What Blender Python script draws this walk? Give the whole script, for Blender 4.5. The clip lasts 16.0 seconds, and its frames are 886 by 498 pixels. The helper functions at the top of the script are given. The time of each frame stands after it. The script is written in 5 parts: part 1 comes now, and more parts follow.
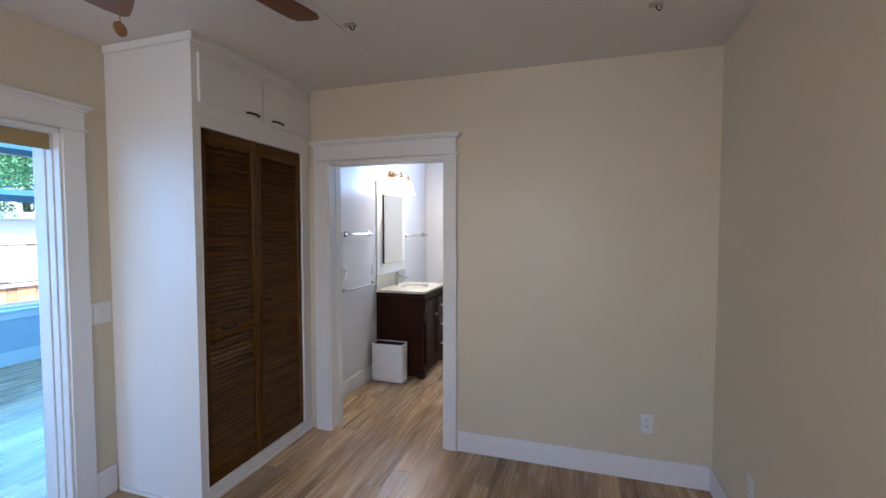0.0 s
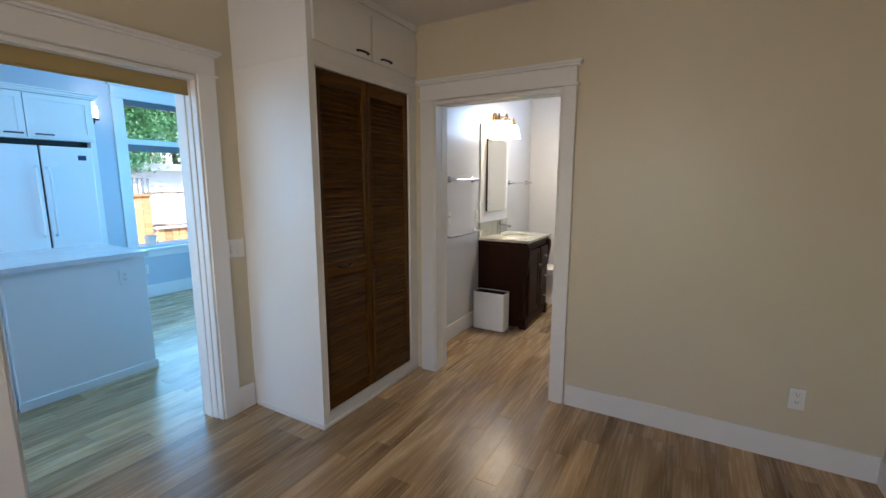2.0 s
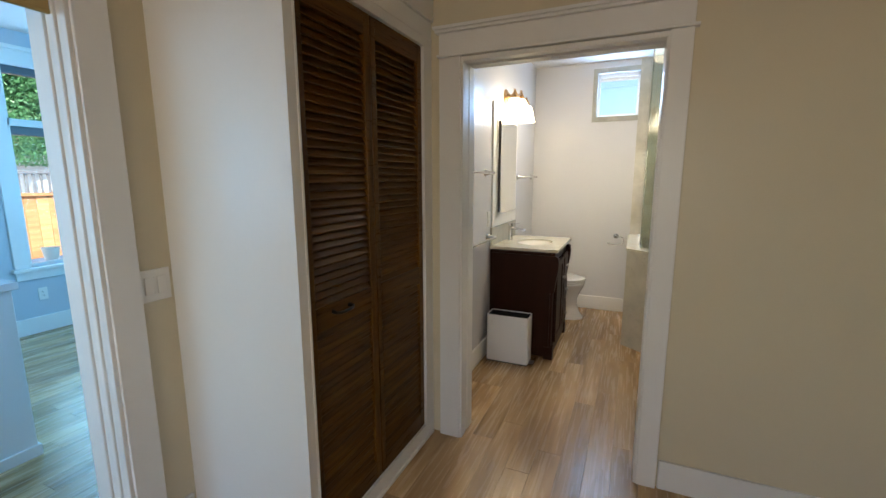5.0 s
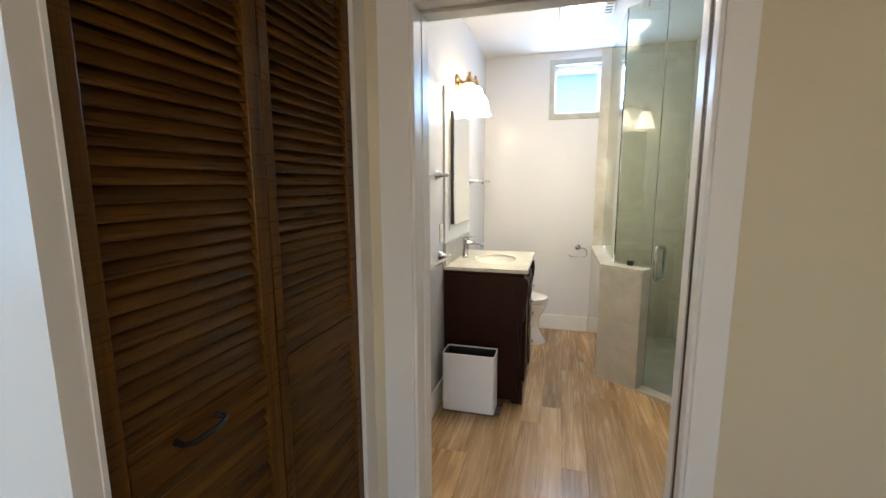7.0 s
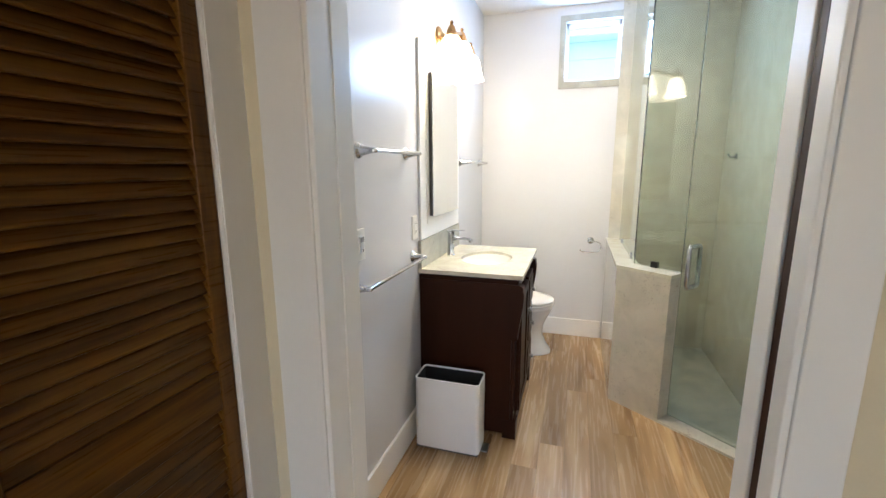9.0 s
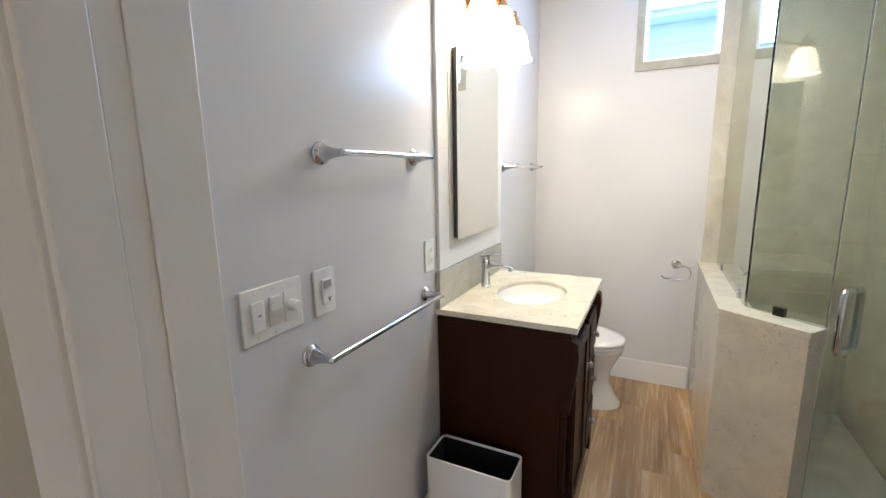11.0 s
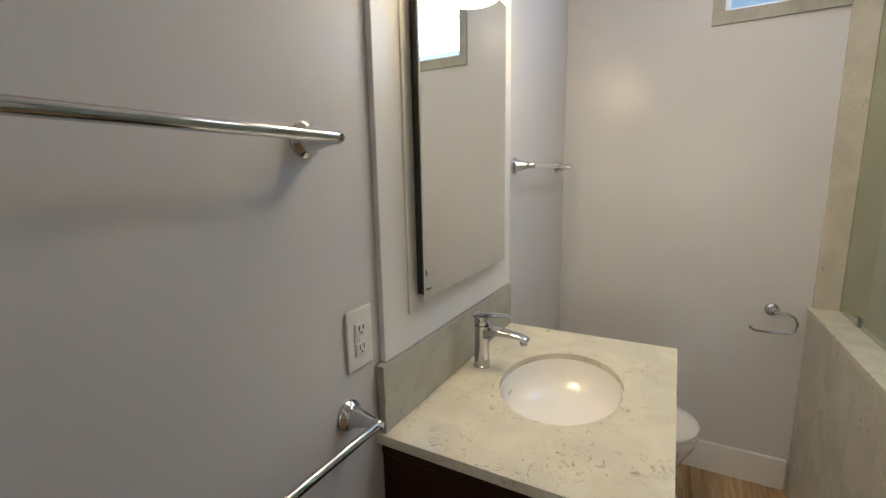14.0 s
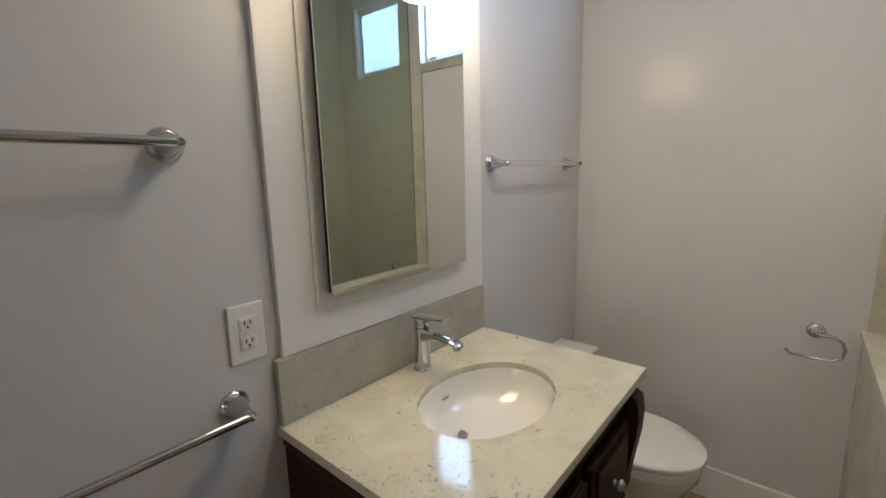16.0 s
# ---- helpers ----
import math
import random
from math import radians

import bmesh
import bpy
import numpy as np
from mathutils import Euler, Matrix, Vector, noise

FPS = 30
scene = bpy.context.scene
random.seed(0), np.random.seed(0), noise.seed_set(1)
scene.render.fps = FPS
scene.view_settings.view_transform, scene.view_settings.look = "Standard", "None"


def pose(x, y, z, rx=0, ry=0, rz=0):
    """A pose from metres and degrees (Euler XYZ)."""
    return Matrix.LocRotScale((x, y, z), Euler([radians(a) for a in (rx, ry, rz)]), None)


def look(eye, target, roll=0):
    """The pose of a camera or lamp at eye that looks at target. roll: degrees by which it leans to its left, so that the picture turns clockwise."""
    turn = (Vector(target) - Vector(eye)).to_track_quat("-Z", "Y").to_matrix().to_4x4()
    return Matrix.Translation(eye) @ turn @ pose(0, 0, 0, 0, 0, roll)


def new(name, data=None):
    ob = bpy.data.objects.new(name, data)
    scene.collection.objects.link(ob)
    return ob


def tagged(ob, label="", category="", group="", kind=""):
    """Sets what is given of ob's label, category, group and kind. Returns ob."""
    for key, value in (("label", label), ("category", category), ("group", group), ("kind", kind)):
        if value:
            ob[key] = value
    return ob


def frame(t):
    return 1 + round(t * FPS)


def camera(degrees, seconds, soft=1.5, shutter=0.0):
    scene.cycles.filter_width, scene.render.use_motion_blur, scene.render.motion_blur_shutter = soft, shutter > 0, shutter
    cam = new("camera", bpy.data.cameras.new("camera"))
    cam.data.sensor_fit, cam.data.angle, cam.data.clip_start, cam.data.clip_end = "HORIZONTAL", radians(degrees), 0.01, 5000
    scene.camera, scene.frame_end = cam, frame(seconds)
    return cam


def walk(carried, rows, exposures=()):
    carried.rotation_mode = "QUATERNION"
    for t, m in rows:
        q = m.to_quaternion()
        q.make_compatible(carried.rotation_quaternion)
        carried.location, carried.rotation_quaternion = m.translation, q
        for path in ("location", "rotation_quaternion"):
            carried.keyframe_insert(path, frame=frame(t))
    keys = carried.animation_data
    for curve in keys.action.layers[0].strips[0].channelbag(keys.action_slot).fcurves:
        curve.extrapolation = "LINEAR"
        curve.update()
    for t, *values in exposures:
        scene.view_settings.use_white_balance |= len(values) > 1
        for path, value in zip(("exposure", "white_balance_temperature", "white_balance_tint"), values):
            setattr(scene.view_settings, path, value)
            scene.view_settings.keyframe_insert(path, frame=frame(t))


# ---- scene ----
cam = camera(92.3, 16.0)
PATH = [
    (0, (0.068, -0.021, 1.545), (-0.528, 1.886, 1.455), -0.0),
    (0.5, (0.081, -0.004, 1.522), (-0.599, 1.867, 1.322), 0.1),
    (1, (0.069, -0.012, 1.505), (-0.718, 1.808, 1.241), -0.2),
    (1.5, (0.034, 0.006, 1.493), (-0.88, 1.761, 1.2), -0.2),
    (2, (-0.071, 0.059, 1.482), (-1.058, 1.77, 1.172), 0.0),
    (2.5, (-0.218, 0.131, 1.498), (-1.197, 1.851, 1.21), 0.1),
    (3, (-0.339, 0.219, 1.488), (-1.277, 1.961, 1.197), -0.1),
    (3.5, (-0.475, 0.357, 1.476), (-1.424, 2.093, 1.187), -0.1),
    (4, (-0.615, 0.481, 1.473), (-1.545, 2.223, 1.156), -0.0),
    (4.2, (-0.679, 0.526, 1.465), (-1.59, 2.278, 1.146), 0.1),
    (6.3, (-1.133, 1.108, 1.468), (-1.755, 2.978, 1.135), -0.4),
    (6.5, (-1.161, 1.186, 1.469), (-1.767, 3.064, 1.146), -0.2),
    (7, (-1.219, 1.370, 1.449), (-1.741, 3.278, 1.149), -0.2),
    (7.5, (-1.240, 1.535, 1.460), (-1.669, 3.459, 1.123), -0.1),
    (8, (-1.206, 1.664, 1.47), (-1.566, 3.593, 1.082), -0.3),
    (8.5, (-1.181, 1.832, 1.452), (-1.632, 3.743, 1.07), -0.5),
    (8.7, (-1.167, 1.89, 1.441), (-1.681, 3.786, 1.064), -0.4),
    (10.8, (-1.197, 2.535, 1.454), (-2.002, 4.323, 1.057), -1.1),
    (11, (-1.19, 2.589, 1.454), (-2.065, 4.352, 1.097), -1.0),
    (11.5, (-1.192, 2.736, 1.448), (-2.275, 4.383, 1.112), -1.0),
    (12, (-1.254, 2.862, 1.445), (-2.353, 4.499, 1.111), -1.0),
    (12.5, (-1.347, 2.993, 1.455), (-2.334, 4.699, 1.117), -1.0),
    (13, (-1.389, 3.12, 1.443), (-2.324, 4.857, 1.113), -1.0),
    (13.5, (-1.413, 3.272, 1.446), (-2.371, 4.993, 1.098), -1.1),
    (14, (-1.427, 3.4, 1.445), (-2.38, 5.125, 1.107), -1.1),
    (14.5, (-1.387, 3.488, 1.445), (-2.212, 5.274, 1.084), -1.0),
    (15, (-1.312, 3.553, 1.434), (-2.101, 5.352, 1.058), -1.1),
    (15.5, (-1.196, 3.599, 1.445), (-2.223, 5.277, 1.088), -1.4),
    (16, (-1.113, 3.64, 1.443), (-2.389, 5.142, 1.099), -1.5),
]
EXPOSURES = [(0.0, 2.65, 5500, 19), (0.5, 2.6, 5550, 18), (1.5, 2.43, 6050, 16), (3.5, 2.24, 6900, 13), (6.5, 2.48, 6700, 12), (7.0, 2.7, 6600, 12), (7.5, 2.97, 6400, 13), (8.5, 3.02, 6200, 13),
             (11.0, 2.75, 6200, 14), (12.0, 2.45, 6400, 14), (12.5, 2.2, 6700, 14), (14.5, 1.57, 6800, 15), (16.0, 1.46, 6650, 16)]
walk(cam, [(t, look(eye, target, roll)) for t, eye, target, roll in PATH], EXPOSURES)



# ---- world and large lights ----
world = bpy.data.worlds.new("world")
scene.world = world
world.use_nodes = True
wn = world.node_tree.nodes
sky = wn.new("ShaderNodeTexSky")
sky.sky_type, sky.sun_disc = "NISHITA", False
sky.sun_elevation, sky.sun_rotation = radians(43), radians(128)
wn["Background"].inputs[1].default_value = 0.14
world.node_tree.links.new(sky.outputs[0], wn["Background"].inputs[0])


def lamp(name, kind, energy, colour, m, size=(1, 1), soft=0.03):
    data = bpy.data.lights.new(name, kind)
    data.energy, data.color = energy, colour
    if kind == "AREA":
        data.shape, data.size, data.size_y = "RECTANGLE", size[0], size[1]
    elif kind == "SUN":
        data.angle = radians(0.5)
    elif kind == "SPOT":
        data.shadow_soft_size, data.spot_size, data.spot_blend = soft, radians(168), 1.0
    else:
        data.shadow_soft_size = soft
    ob = new(name, data)
    ob.matrix_world = m
    return ob


lamp("sun", "SUN", 3.6, (1.0, 0.95, 0.86), look((0, 0, 10), (-4.6, 3.6, 4.6)))
SKY_BLUE = (0.11, 0.52, 0.96)
# daylight at the wide kitchen window and at the bedroom window, both out of view
lamp("kitchen_daylight", "AREA", 8, SKY_BLUE, look((-4.3, -2.3, 1.6), (-4.1, 2.0, 1.9)), (2.6, 1.5))
# added fill lamp before solid wall, out of view
lamp("kitchen_side_fill", "AREA", 7, SKY_BLUE, look((-5.95, -0.9, 1.6), (-3.0, 0.1, 1.9)), (1.8, 1.4))
# added fill lamp at an unseen opening, brightens island and refrigerator
lamp("kitchen_far_fill", "AREA", 13, SKY_BLUE, look((-3.55, 4.12, 1.65), (-4.1, 1.4, 1.9)), (1.5, 1.4))
lamp("kitchen_window_daylight", "AREA", 5.5, (0.22, 0.58, 1.0), look((-6.085, 3.178, 1.55), (-3.0, 3.178, 1.55)), (0.80, 1.70))
lamp("bedroom_daylight", "AREA", 2.9, (1.0, 0.90, 0.76), look((-0.8, -2.5, 1.5), (-0.8, 2.0, 1.2)), (1.8, 1.3))
lamp("bath_window_daylight", "AREA", 2.3, (0.34, 0.60, 1.0), look((-1.103, 5.695, 2.32), (-1.103, 3.6, 2.32)), (0.36, 0.36))
WARM = (1.0, 0.80, 0.43)


# ---- materials ----
def material(name, colour=(0.8, 0.8, 0.8), rough=0.5, metal=0.0, bump=0.0, scale=60.0, vary=0.0, spec=0.5, coat=0.0, stretch=(1, 1, 1)):
    """A plain surface with fine relief and a little unevenness of colour and gloss at two scales."""
    mat = bpy.data.materials.new(name)
    mat.use_nodes = True
    nt = mat.node_tree
    n, li = nt.nodes, nt.links
    p = n["Principled BSDF"]
    p.inputs["Base Color"].default_value = (*colour, 1)
    p.inputs["Roughness"].default_value = rough
    p.inputs["Metallic"].default_value = metal
    p.inputs["Specular IOR Level"].default_value = spec
    p.inputs["Coat Weight"].default_value = coat
    if bump or vary:
        co = n.new("ShaderNodeTexCoord")
        mp = n.new("ShaderNodeMapping")
        mp.inputs["Scale"].default_value = stretch
        li.new(co.outputs["Object"], mp.inputs["Vector"])
        fine = n.new("ShaderNodeTexNoise")
        fine.inputs["Scale"].default_value = scale
        fine.inputs["Detail"].default_value = 5
        li.new(mp.outputs[0], fine.inputs["Vector"])
        broad = n.new("ShaderNodeTexNoise")
        broad.inputs["Scale"].default_value = 1.7
        broad.inputs["Detail"].default_value = 3
        li.new(mp.outputs[0], broad.inputs["Vector"])
    if bump:
        b = n.new("ShaderNodeBump")
        b.inputs["Strength"].default_value = bump
        b.inputs["Distance"].default_value = 0.002
        li.new(fine.outputs["Fac"], b.inputs["Height"])
        li.new(b.outputs[0], p.inputs["Normal"])
    if vary:
        mixf = n.new("ShaderNodeMix")
        mixf.data_type = "FLOAT"
        mixf.inputs[0].default_value = 0.35
        li.new(broad.outputs["Fac"], mixf.inputs[2])
        li.new(fine.outputs["Fac"], mixf.inputs[3])
        ramp = n.new("ShaderNodeValToRGB")
        ramp.color_ramp.elements[0].position, ramp.color_ramp.elements[1].position = 0.3, 0.7
        ramp.color_ramp.elements[0].color = (*[c * (1 - vary) for c in colour], 1)
        ramp.color_ramp.elements[1].color = (*[min(1, c * (1 + vary)) for c in colour], 1)
        li.new(mixf.outputs[0], ramp.inputs[0])
        li.new(ramp.outputs[0], p.inputs["Base Color"])
        rr = n.new("ShaderNodeMapRange")
        rr.inputs[3].default_value, rr.inputs[4].default_value = max(0, rough - 0.08), min(1, rough + 0.08)
        li.new(mixf.outputs[0], rr.inputs[0])
        li.new(rr.outputs[0], p.inputs["Roughness"])
    return mat


def wood(name, stops, rough, grain=(14, 0.9, 14), fine=38.0, per_piece=True, bump=0.12, coat=0.0, spec=0.5, tone=(0.66, 1.28), pore=0.22, detail=9):
    """Wood with long grain along y, streaks and pores; each piece takes its own cut of it."""
    mat = bpy.data.materials.new(name)
    mat.use_nodes = True
    nt = mat.node_tree
    n, li = nt.nodes, nt.links
    p = n["Principled BSDF"]
    co, info = n.new("ShaderNodeTexCoord"), n.new("ShaderNodeObjectInfo")
    shift = n.new("ShaderNodeCombineXYZ")
    for k, f in ((0, 37.0), (1, 91.0), (2, 13.0)):
        mul = n.new("ShaderNodeMath")
        mul.operation = "MULTIPLY"
        mul.inputs[1].default_value = f if per_piece else 0.0
        li.new(info.outputs["Random"], mul.inputs[0])
        li.new(mul.outputs[0], shift.inputs[k])
    add = n.new("ShaderNodeVectorMath")
    li.new(co.outputs["Object"], add.inputs[0])
    li.new(shift.outputs[0], add.inputs[1])
    mp = n.new("ShaderNodeMapping")
    mp.inputs["Scale"].default_value = grain
    li.new(add.outputs[0], mp.inputs["Vector"])
    broad = n.new("ShaderNodeTexNoise")
    broad.inputs["Scale"].default_value, broad.inputs["Detail"].default_value, broad.inputs["Distortion"].default_value = 1.0, detail, 0.45
    broad.inputs["Roughness"].default_value = 0.62 if detail > 5 else 0.5
    li.new(mp.outputs[0], broad.inputs["Vector"])
    mp2 = n.new("ShaderNodeMapping")
    mp2.inputs["Scale"].default_value = (fine * 4, fine * 0.08 * 2, fine * 4)
    li.new(add.outputs[0], mp2.inputs["Vector"])
    pores = n.new("ShaderNodeTexNoise")
    pores.inputs["Scale"].default_value, pores.inputs["Detail"].default_value = 1.0, 4
    li.new(mp2.outputs[0], pores.inputs["Vector"])
    mixf = n.new("ShaderNodeMix")
    mixf.data_type = "FLOAT"
    mixf.inputs[0].default_value = pore
    li.new(broad.outputs["Fac"], mixf.inputs[2])
    li.new(pores.outputs["Fac"], mixf.inputs[3])
    ramp = n.new("ShaderNodeValToRGB")
    els = ramp.color_ramp.elements
    els[0].position, els[0].color = 0.32, (*stops[0], 1)
    els[1].position, els[1].color = 0.68, (*stops[2], 1)
    mid = els.new(0.5)
    mid.color = (*stops[1], 1)
    li.new(mixf.outputs[0], ramp.inputs[0])
    hsv = n.new("ShaderNodeHueSaturation")
    val = n.new("ShaderNodeMapRange")
    val.inputs[3].default_value, val.inputs[4].default_value = tone if per_piece else (1, 1)
    li.new(info.outputs["Random"], val.inputs[0])
    li.new(val.outputs[0], hsv.inputs["Value"])
    li.new(ramp.outputs[0], hsv.inputs["Color"])
    li.new(hsv.outputs[0], p.inputs["Base Color"])
    p.inputs["Coat Weight"].default_value, p.inputs["Specular IOR Level"].default_value = coat, spec
    rr = n.new("ShaderNodeMapRange")
    rr.inputs[3].default_value, rr.inputs[4].default_value = rough - 0.07, rough + 0.1
    li.new(pores.outputs["Fac"], rr.inputs[0])
    li.new(rr.outputs[0], p.inputs["Roughness"])
    b = n.new("ShaderNodeBump")
    b.inputs["Strength"].default_value, b.inputs["Distance"].default_value = bump, 0.002
    li.new(pores.outputs["Fac"], b.inputs["Height"])
    li.new(b.outputs[0], p.inputs["Normal"])
    return mat


def stone(name, base, cloud, fleck, rough=0.12, amount=0.5):
    """Engineered stone: soft clouds, thin broken veins and small dark flecks."""
    mat = bpy.data.materials.new(name)
    mat.use_nodes = True
    nt = mat.node_tree
    n, li = nt.nodes, nt.links
    p = n["Principled BSDF"]
    co = n.new("ShaderNodeTexCoord")
    cl = n.new("ShaderNodeTexNoise")
    cl.inputs["Scale"].default_value, cl.inputs["Detail"].default_value, cl.inputs["Distortion"].default_value = 9.0, 6, 0.6
    li.new(co.outputs["Object"], cl.inputs["Vector"])
    r1 = n.new("ShaderNodeValToRGB")
    r1.color_ramp.elements[0].position, r1.color_ramp.elements[1].position = 0.35, 0.65
    r1.color_ramp.elements[0].color, r1.color_ramp.elements[1].color = (*cloud, 1), (*base, 1)
    li.new(cl.outputs["Fac"], r1.inputs[0])
    warp = n.new("ShaderNodeTexNoise")
    warp.inputs["Scale"].default_value, warp.inputs["Detail"].default_value = 14.0, 4
    li.new(co.outputs["Object"], warp.inputs["Vector"])
    vm = n.new("ShaderNodeMix")
    vm.data_type = "VECTOR"
    vm.inputs[0].default_value = 0.12
    li.new(co.outputs["Object"], vm.inputs[4])
    li.new(warp.outputs["Color"], vm.inputs[5])
    vein = n.new("ShaderNodeTexNoise")
    vein.inputs["Scale"].default_value, vein.inputs["Detail"].default_value, vein.inputs["Roughness"].default_value = 85.0, 8, 0.62
    li.new(vm.outputs[1], vein.inputs["Vector"])
    r2 = n.new("ShaderNodeValToRGB")
    e = r2.color_ramp.elements
    e[0].position, e[0].color = 0.575, (0, 0, 0, 1)
    e[1].position, e[1].color = 0.635, (1, 1, 1, 1)
    li.new(vein.outputs["Fac"], r2.inputs[0])
    patch = n.new("ShaderNodeTexNoise")
    patch.inputs["Scale"].default_value, patch.inputs["Detail"].default_value = 7.0, 2
    li.new(co.outputs["Object"], patch.inputs["Vector"])
    r3 = n.new("ShaderNodeValToRGB")
    r3.color_ramp.elements[0].position, r3.color_ramp.elements[1].position = 0.42, 0.62
    li.new(patch.outputs["Fac"], r3.inputs[0])
    both = n.new("ShaderNodeMath")
    both.operation = "MULTIPLY"
    li.new(r2.outputs[0], both.inputs[0])
    li.new(r3.outputs[0], both.inputs[1])
    amt = n.new("ShaderNodeMath")
    amt.operation = "MULTIPLY"
    amt.inputs[1].default_value = amount
    li.new(both.outputs[0], amt.inputs[0])
    mix = n.new("ShaderNodeMix")
    mix.data_type = "RGBA"
    li.new(amt.outputs[0], mix.inputs[0])
    li.new(r1.outputs[0], mix.inputs[6])
    mix.inputs[7].default_value = (*fleck, 1)
    li.new(mix.outputs[2], p.inputs["Base Color"])
    p.inputs["Roughness"].default_value = rough
    return mat


def glass(name, tint=(1, 1, 1), rough=0.0, ior=1.45):
    mat = bpy.data.materials.new(name)
    mat.use_nodes = True
    p = mat.node_tree.nodes["Principled BSDF"]
    p.inputs["Base Color"].default_value = (*tint, 1)
    p.inputs["Transmission Weight"].default_value = 1.0
    p.inputs["Roughness"].default_value = rough
    p.inputs["IOR"].default_value = ior
    return mat


def glow(name, colour, strength):
    mat = bpy.data.materials.new(name)
    mat.use_nodes = True
    p = mat.node_tree.nodes["Principled BSDF"]
    p.inputs["Base Color"].default_value = (0.9, 0.9, 0.9, 1)
    p.inputs["Emission Color"].default_value = (*colour, 1)
    p.inputs["Emission Strength"].default_value = strength
    return mat


CREAM = material("cream_wall_paint", (0.66, 0.585, 0.43), 0.38, bump=0.10, scale=170, vary=0.03)
BATH_WALL = material("white_satin_wall_paint", (0.66, 0.655, 0.665), 0.24, bump=0.025, scale=120, vary=0.012)
KITCHEN_WALL = material("pale_grey_kitchen_paint", (0.50, 0.56, 0.62), 0.5, bump=0.08, scale=150, vary=0.03)
CEILING = material("white_ceiling_paint", (0.74, 0.71, 0.69), 0.7, bump=0.14, scale=90, vary=0.03)
TRIM = material("white_gloss_trim_paint", (0.80, 0.79, 0.77), 0.32, bump=0.012, scale=60, vary=0.012)
FLOOR = wood("oak_plank", ((0.235, 0.140, 0.066), (0.42, 0.270, 0.135), (0.57, 0.395, 0.220)), 0.25, grain=(9, 1.1, 9), fine=20.0, bump=0.04, tone=(0.74, 1.22), pore=0.08, detail=4)
LOUVRE = wood("dark_stained_wood", ((0.038, 0.0135, 0.0014), (0.090, 0.0365, 0.0043), (0.150, 0.0640, 0.0088)), 0.28, grain=(30, 2.2, 30), coat=0.0, spec=0.16, tone=(0.88, 1.12))
LOUVRE_UP = wood("dark_stained_stile", ((0.038, 0.0135, 0.0014), (0.090, 0.0365, 0.0043), (0.150, 0.0640, 0.0088)), 0.28, grain=(30, 30, 2.2), coat=0.0, spec=0.16, tone=(0.88, 1.12))
VANITY = material("espresso_lacquered_wood", (0.028, 0.0082, 0.0036), 0.38, bump=0.03, scale=30, vary=0.14, spec=0.12, stretch=(8, 8, 0.6))
FANWOOD = material("fan_blade_wood", (0.16, 0.055, 0.022), 0.3, bump=0.05, scale=40, vary=0.25, coat=0.3, stretch=(9, 1, 1))
COUNTER = stone("cream_quartz", (0.66, 0.63, 0.515), (0.56, 0.53, 0.425), (0.19, 0.15, 0.10), 0.08, 0.6)
SHOWER_STONE = stone("grey_cream_quartz", (0.60, 0.56, 0.47), (0.51, 0.48, 0.40), (0.20, 0.15, 0.12), 0.035, 0.5)
SPLASH = stone("grey_quartz", (0.47, 0.455, 0.385), (0.39, 0.38, 0.325), (0.17, 0.16, 0.13), 0.14, 0.4)
KITCHEN_TOP = stone("white_quartz", (0.72, 0.73, 0.74), (0.66, 0.67, 0.69), (0.5, 0.5, 0.5), 0.14, 0.2)
CHROME = material("polished_chrome", (0.54, 0.55, 0.57), 0.07, 1.0)
BRASS = material("antique_brass", (0.52, 0.32, 0.16), 0.22, 1.0, bump=0.03, scale=50, vary=0.15)
NICKEL = material("brushed_nickel", (0.45, 0.44, 0.42), 0.3, 1.0)
BLACK = material("black_metal", (0.012, 0.010, 0.009), 0.38, 0.3, bump=0.03, scale=80, vary=0.2)
STEEL = material("dull_steel", (0.085, 0.08, 0.075), 0.3, 1.0)
DARK = material("black_plastic_lining", (0.008, 0.008, 0.009), 0.6, vary=0.2, scale=40)
GREY = material("grey_plastic", (0.10, 0.095, 0.095), 0.4)
LENS = material("grey_lens_plastic", (0.36, 0.36, 0.36), 0.25)
PORCELAIN = material("white_porcelain", (0.82, 0.80, 0.76), 0.08, coat=0.5)
PLASTIC = material("white_plastic", (0.80, 0.79, 0.76), 0.3, bump=0.02, scale=200, vary=0.01)
BIN = material("white_powder_coat", (0.80, 0.79, 0.78), 0.35, bump=0.06, scale=260, vary=0.015)
FRIDGE = material("white_fridge_enamel", (0.78, 0.80, 0.82), 0.22, bump=0.02, scale=200, vary=0.01)
SHADE_FABRIC = material("olive_tan_fabric", (0.40, 0.30, 0.13), 0.85, bump=0.3, scale=300, vary=0.08)
MIRROR = material("mirror", (0.90, 0.92, 0.89), 0.0, 1.0)
GLASS = glass("green_edge_glass", (0.70, 0.775, 0.70), ior=1.55)
PANE = glass("window_pane", (0.98, 0.99, 1.0), ior=1.1)
ACRYLIC = glass("clear_acrylic", (0.97, 0.97, 0.95), 0.03, 1.45)
BADGE = material("dark_blue_badge", (0.012, 0.03, 0.09), 0.35, vary=0.1, scale=40)
FENCE = wood("weathered_fence_wood", ((0.32, 0.26, 0.20), (0.50, 0.43, 0.35), (0.64, 0.57, 0.48)), 0.75)
CEDAR = wood("orange_cedar", ((0.26, 0.12, 0.05), (0.42, 0.21, 0.09), (0.55, 0.30, 0.14)), 0.6)
# the blue of skylight is mixed into this siding's base colour
SKYLIT_SIDING = material("siding_tinted_by_skylight", (0.32, 0.52, 0.70), 0.6, bump=0.1, scale=40, vary=0.05)
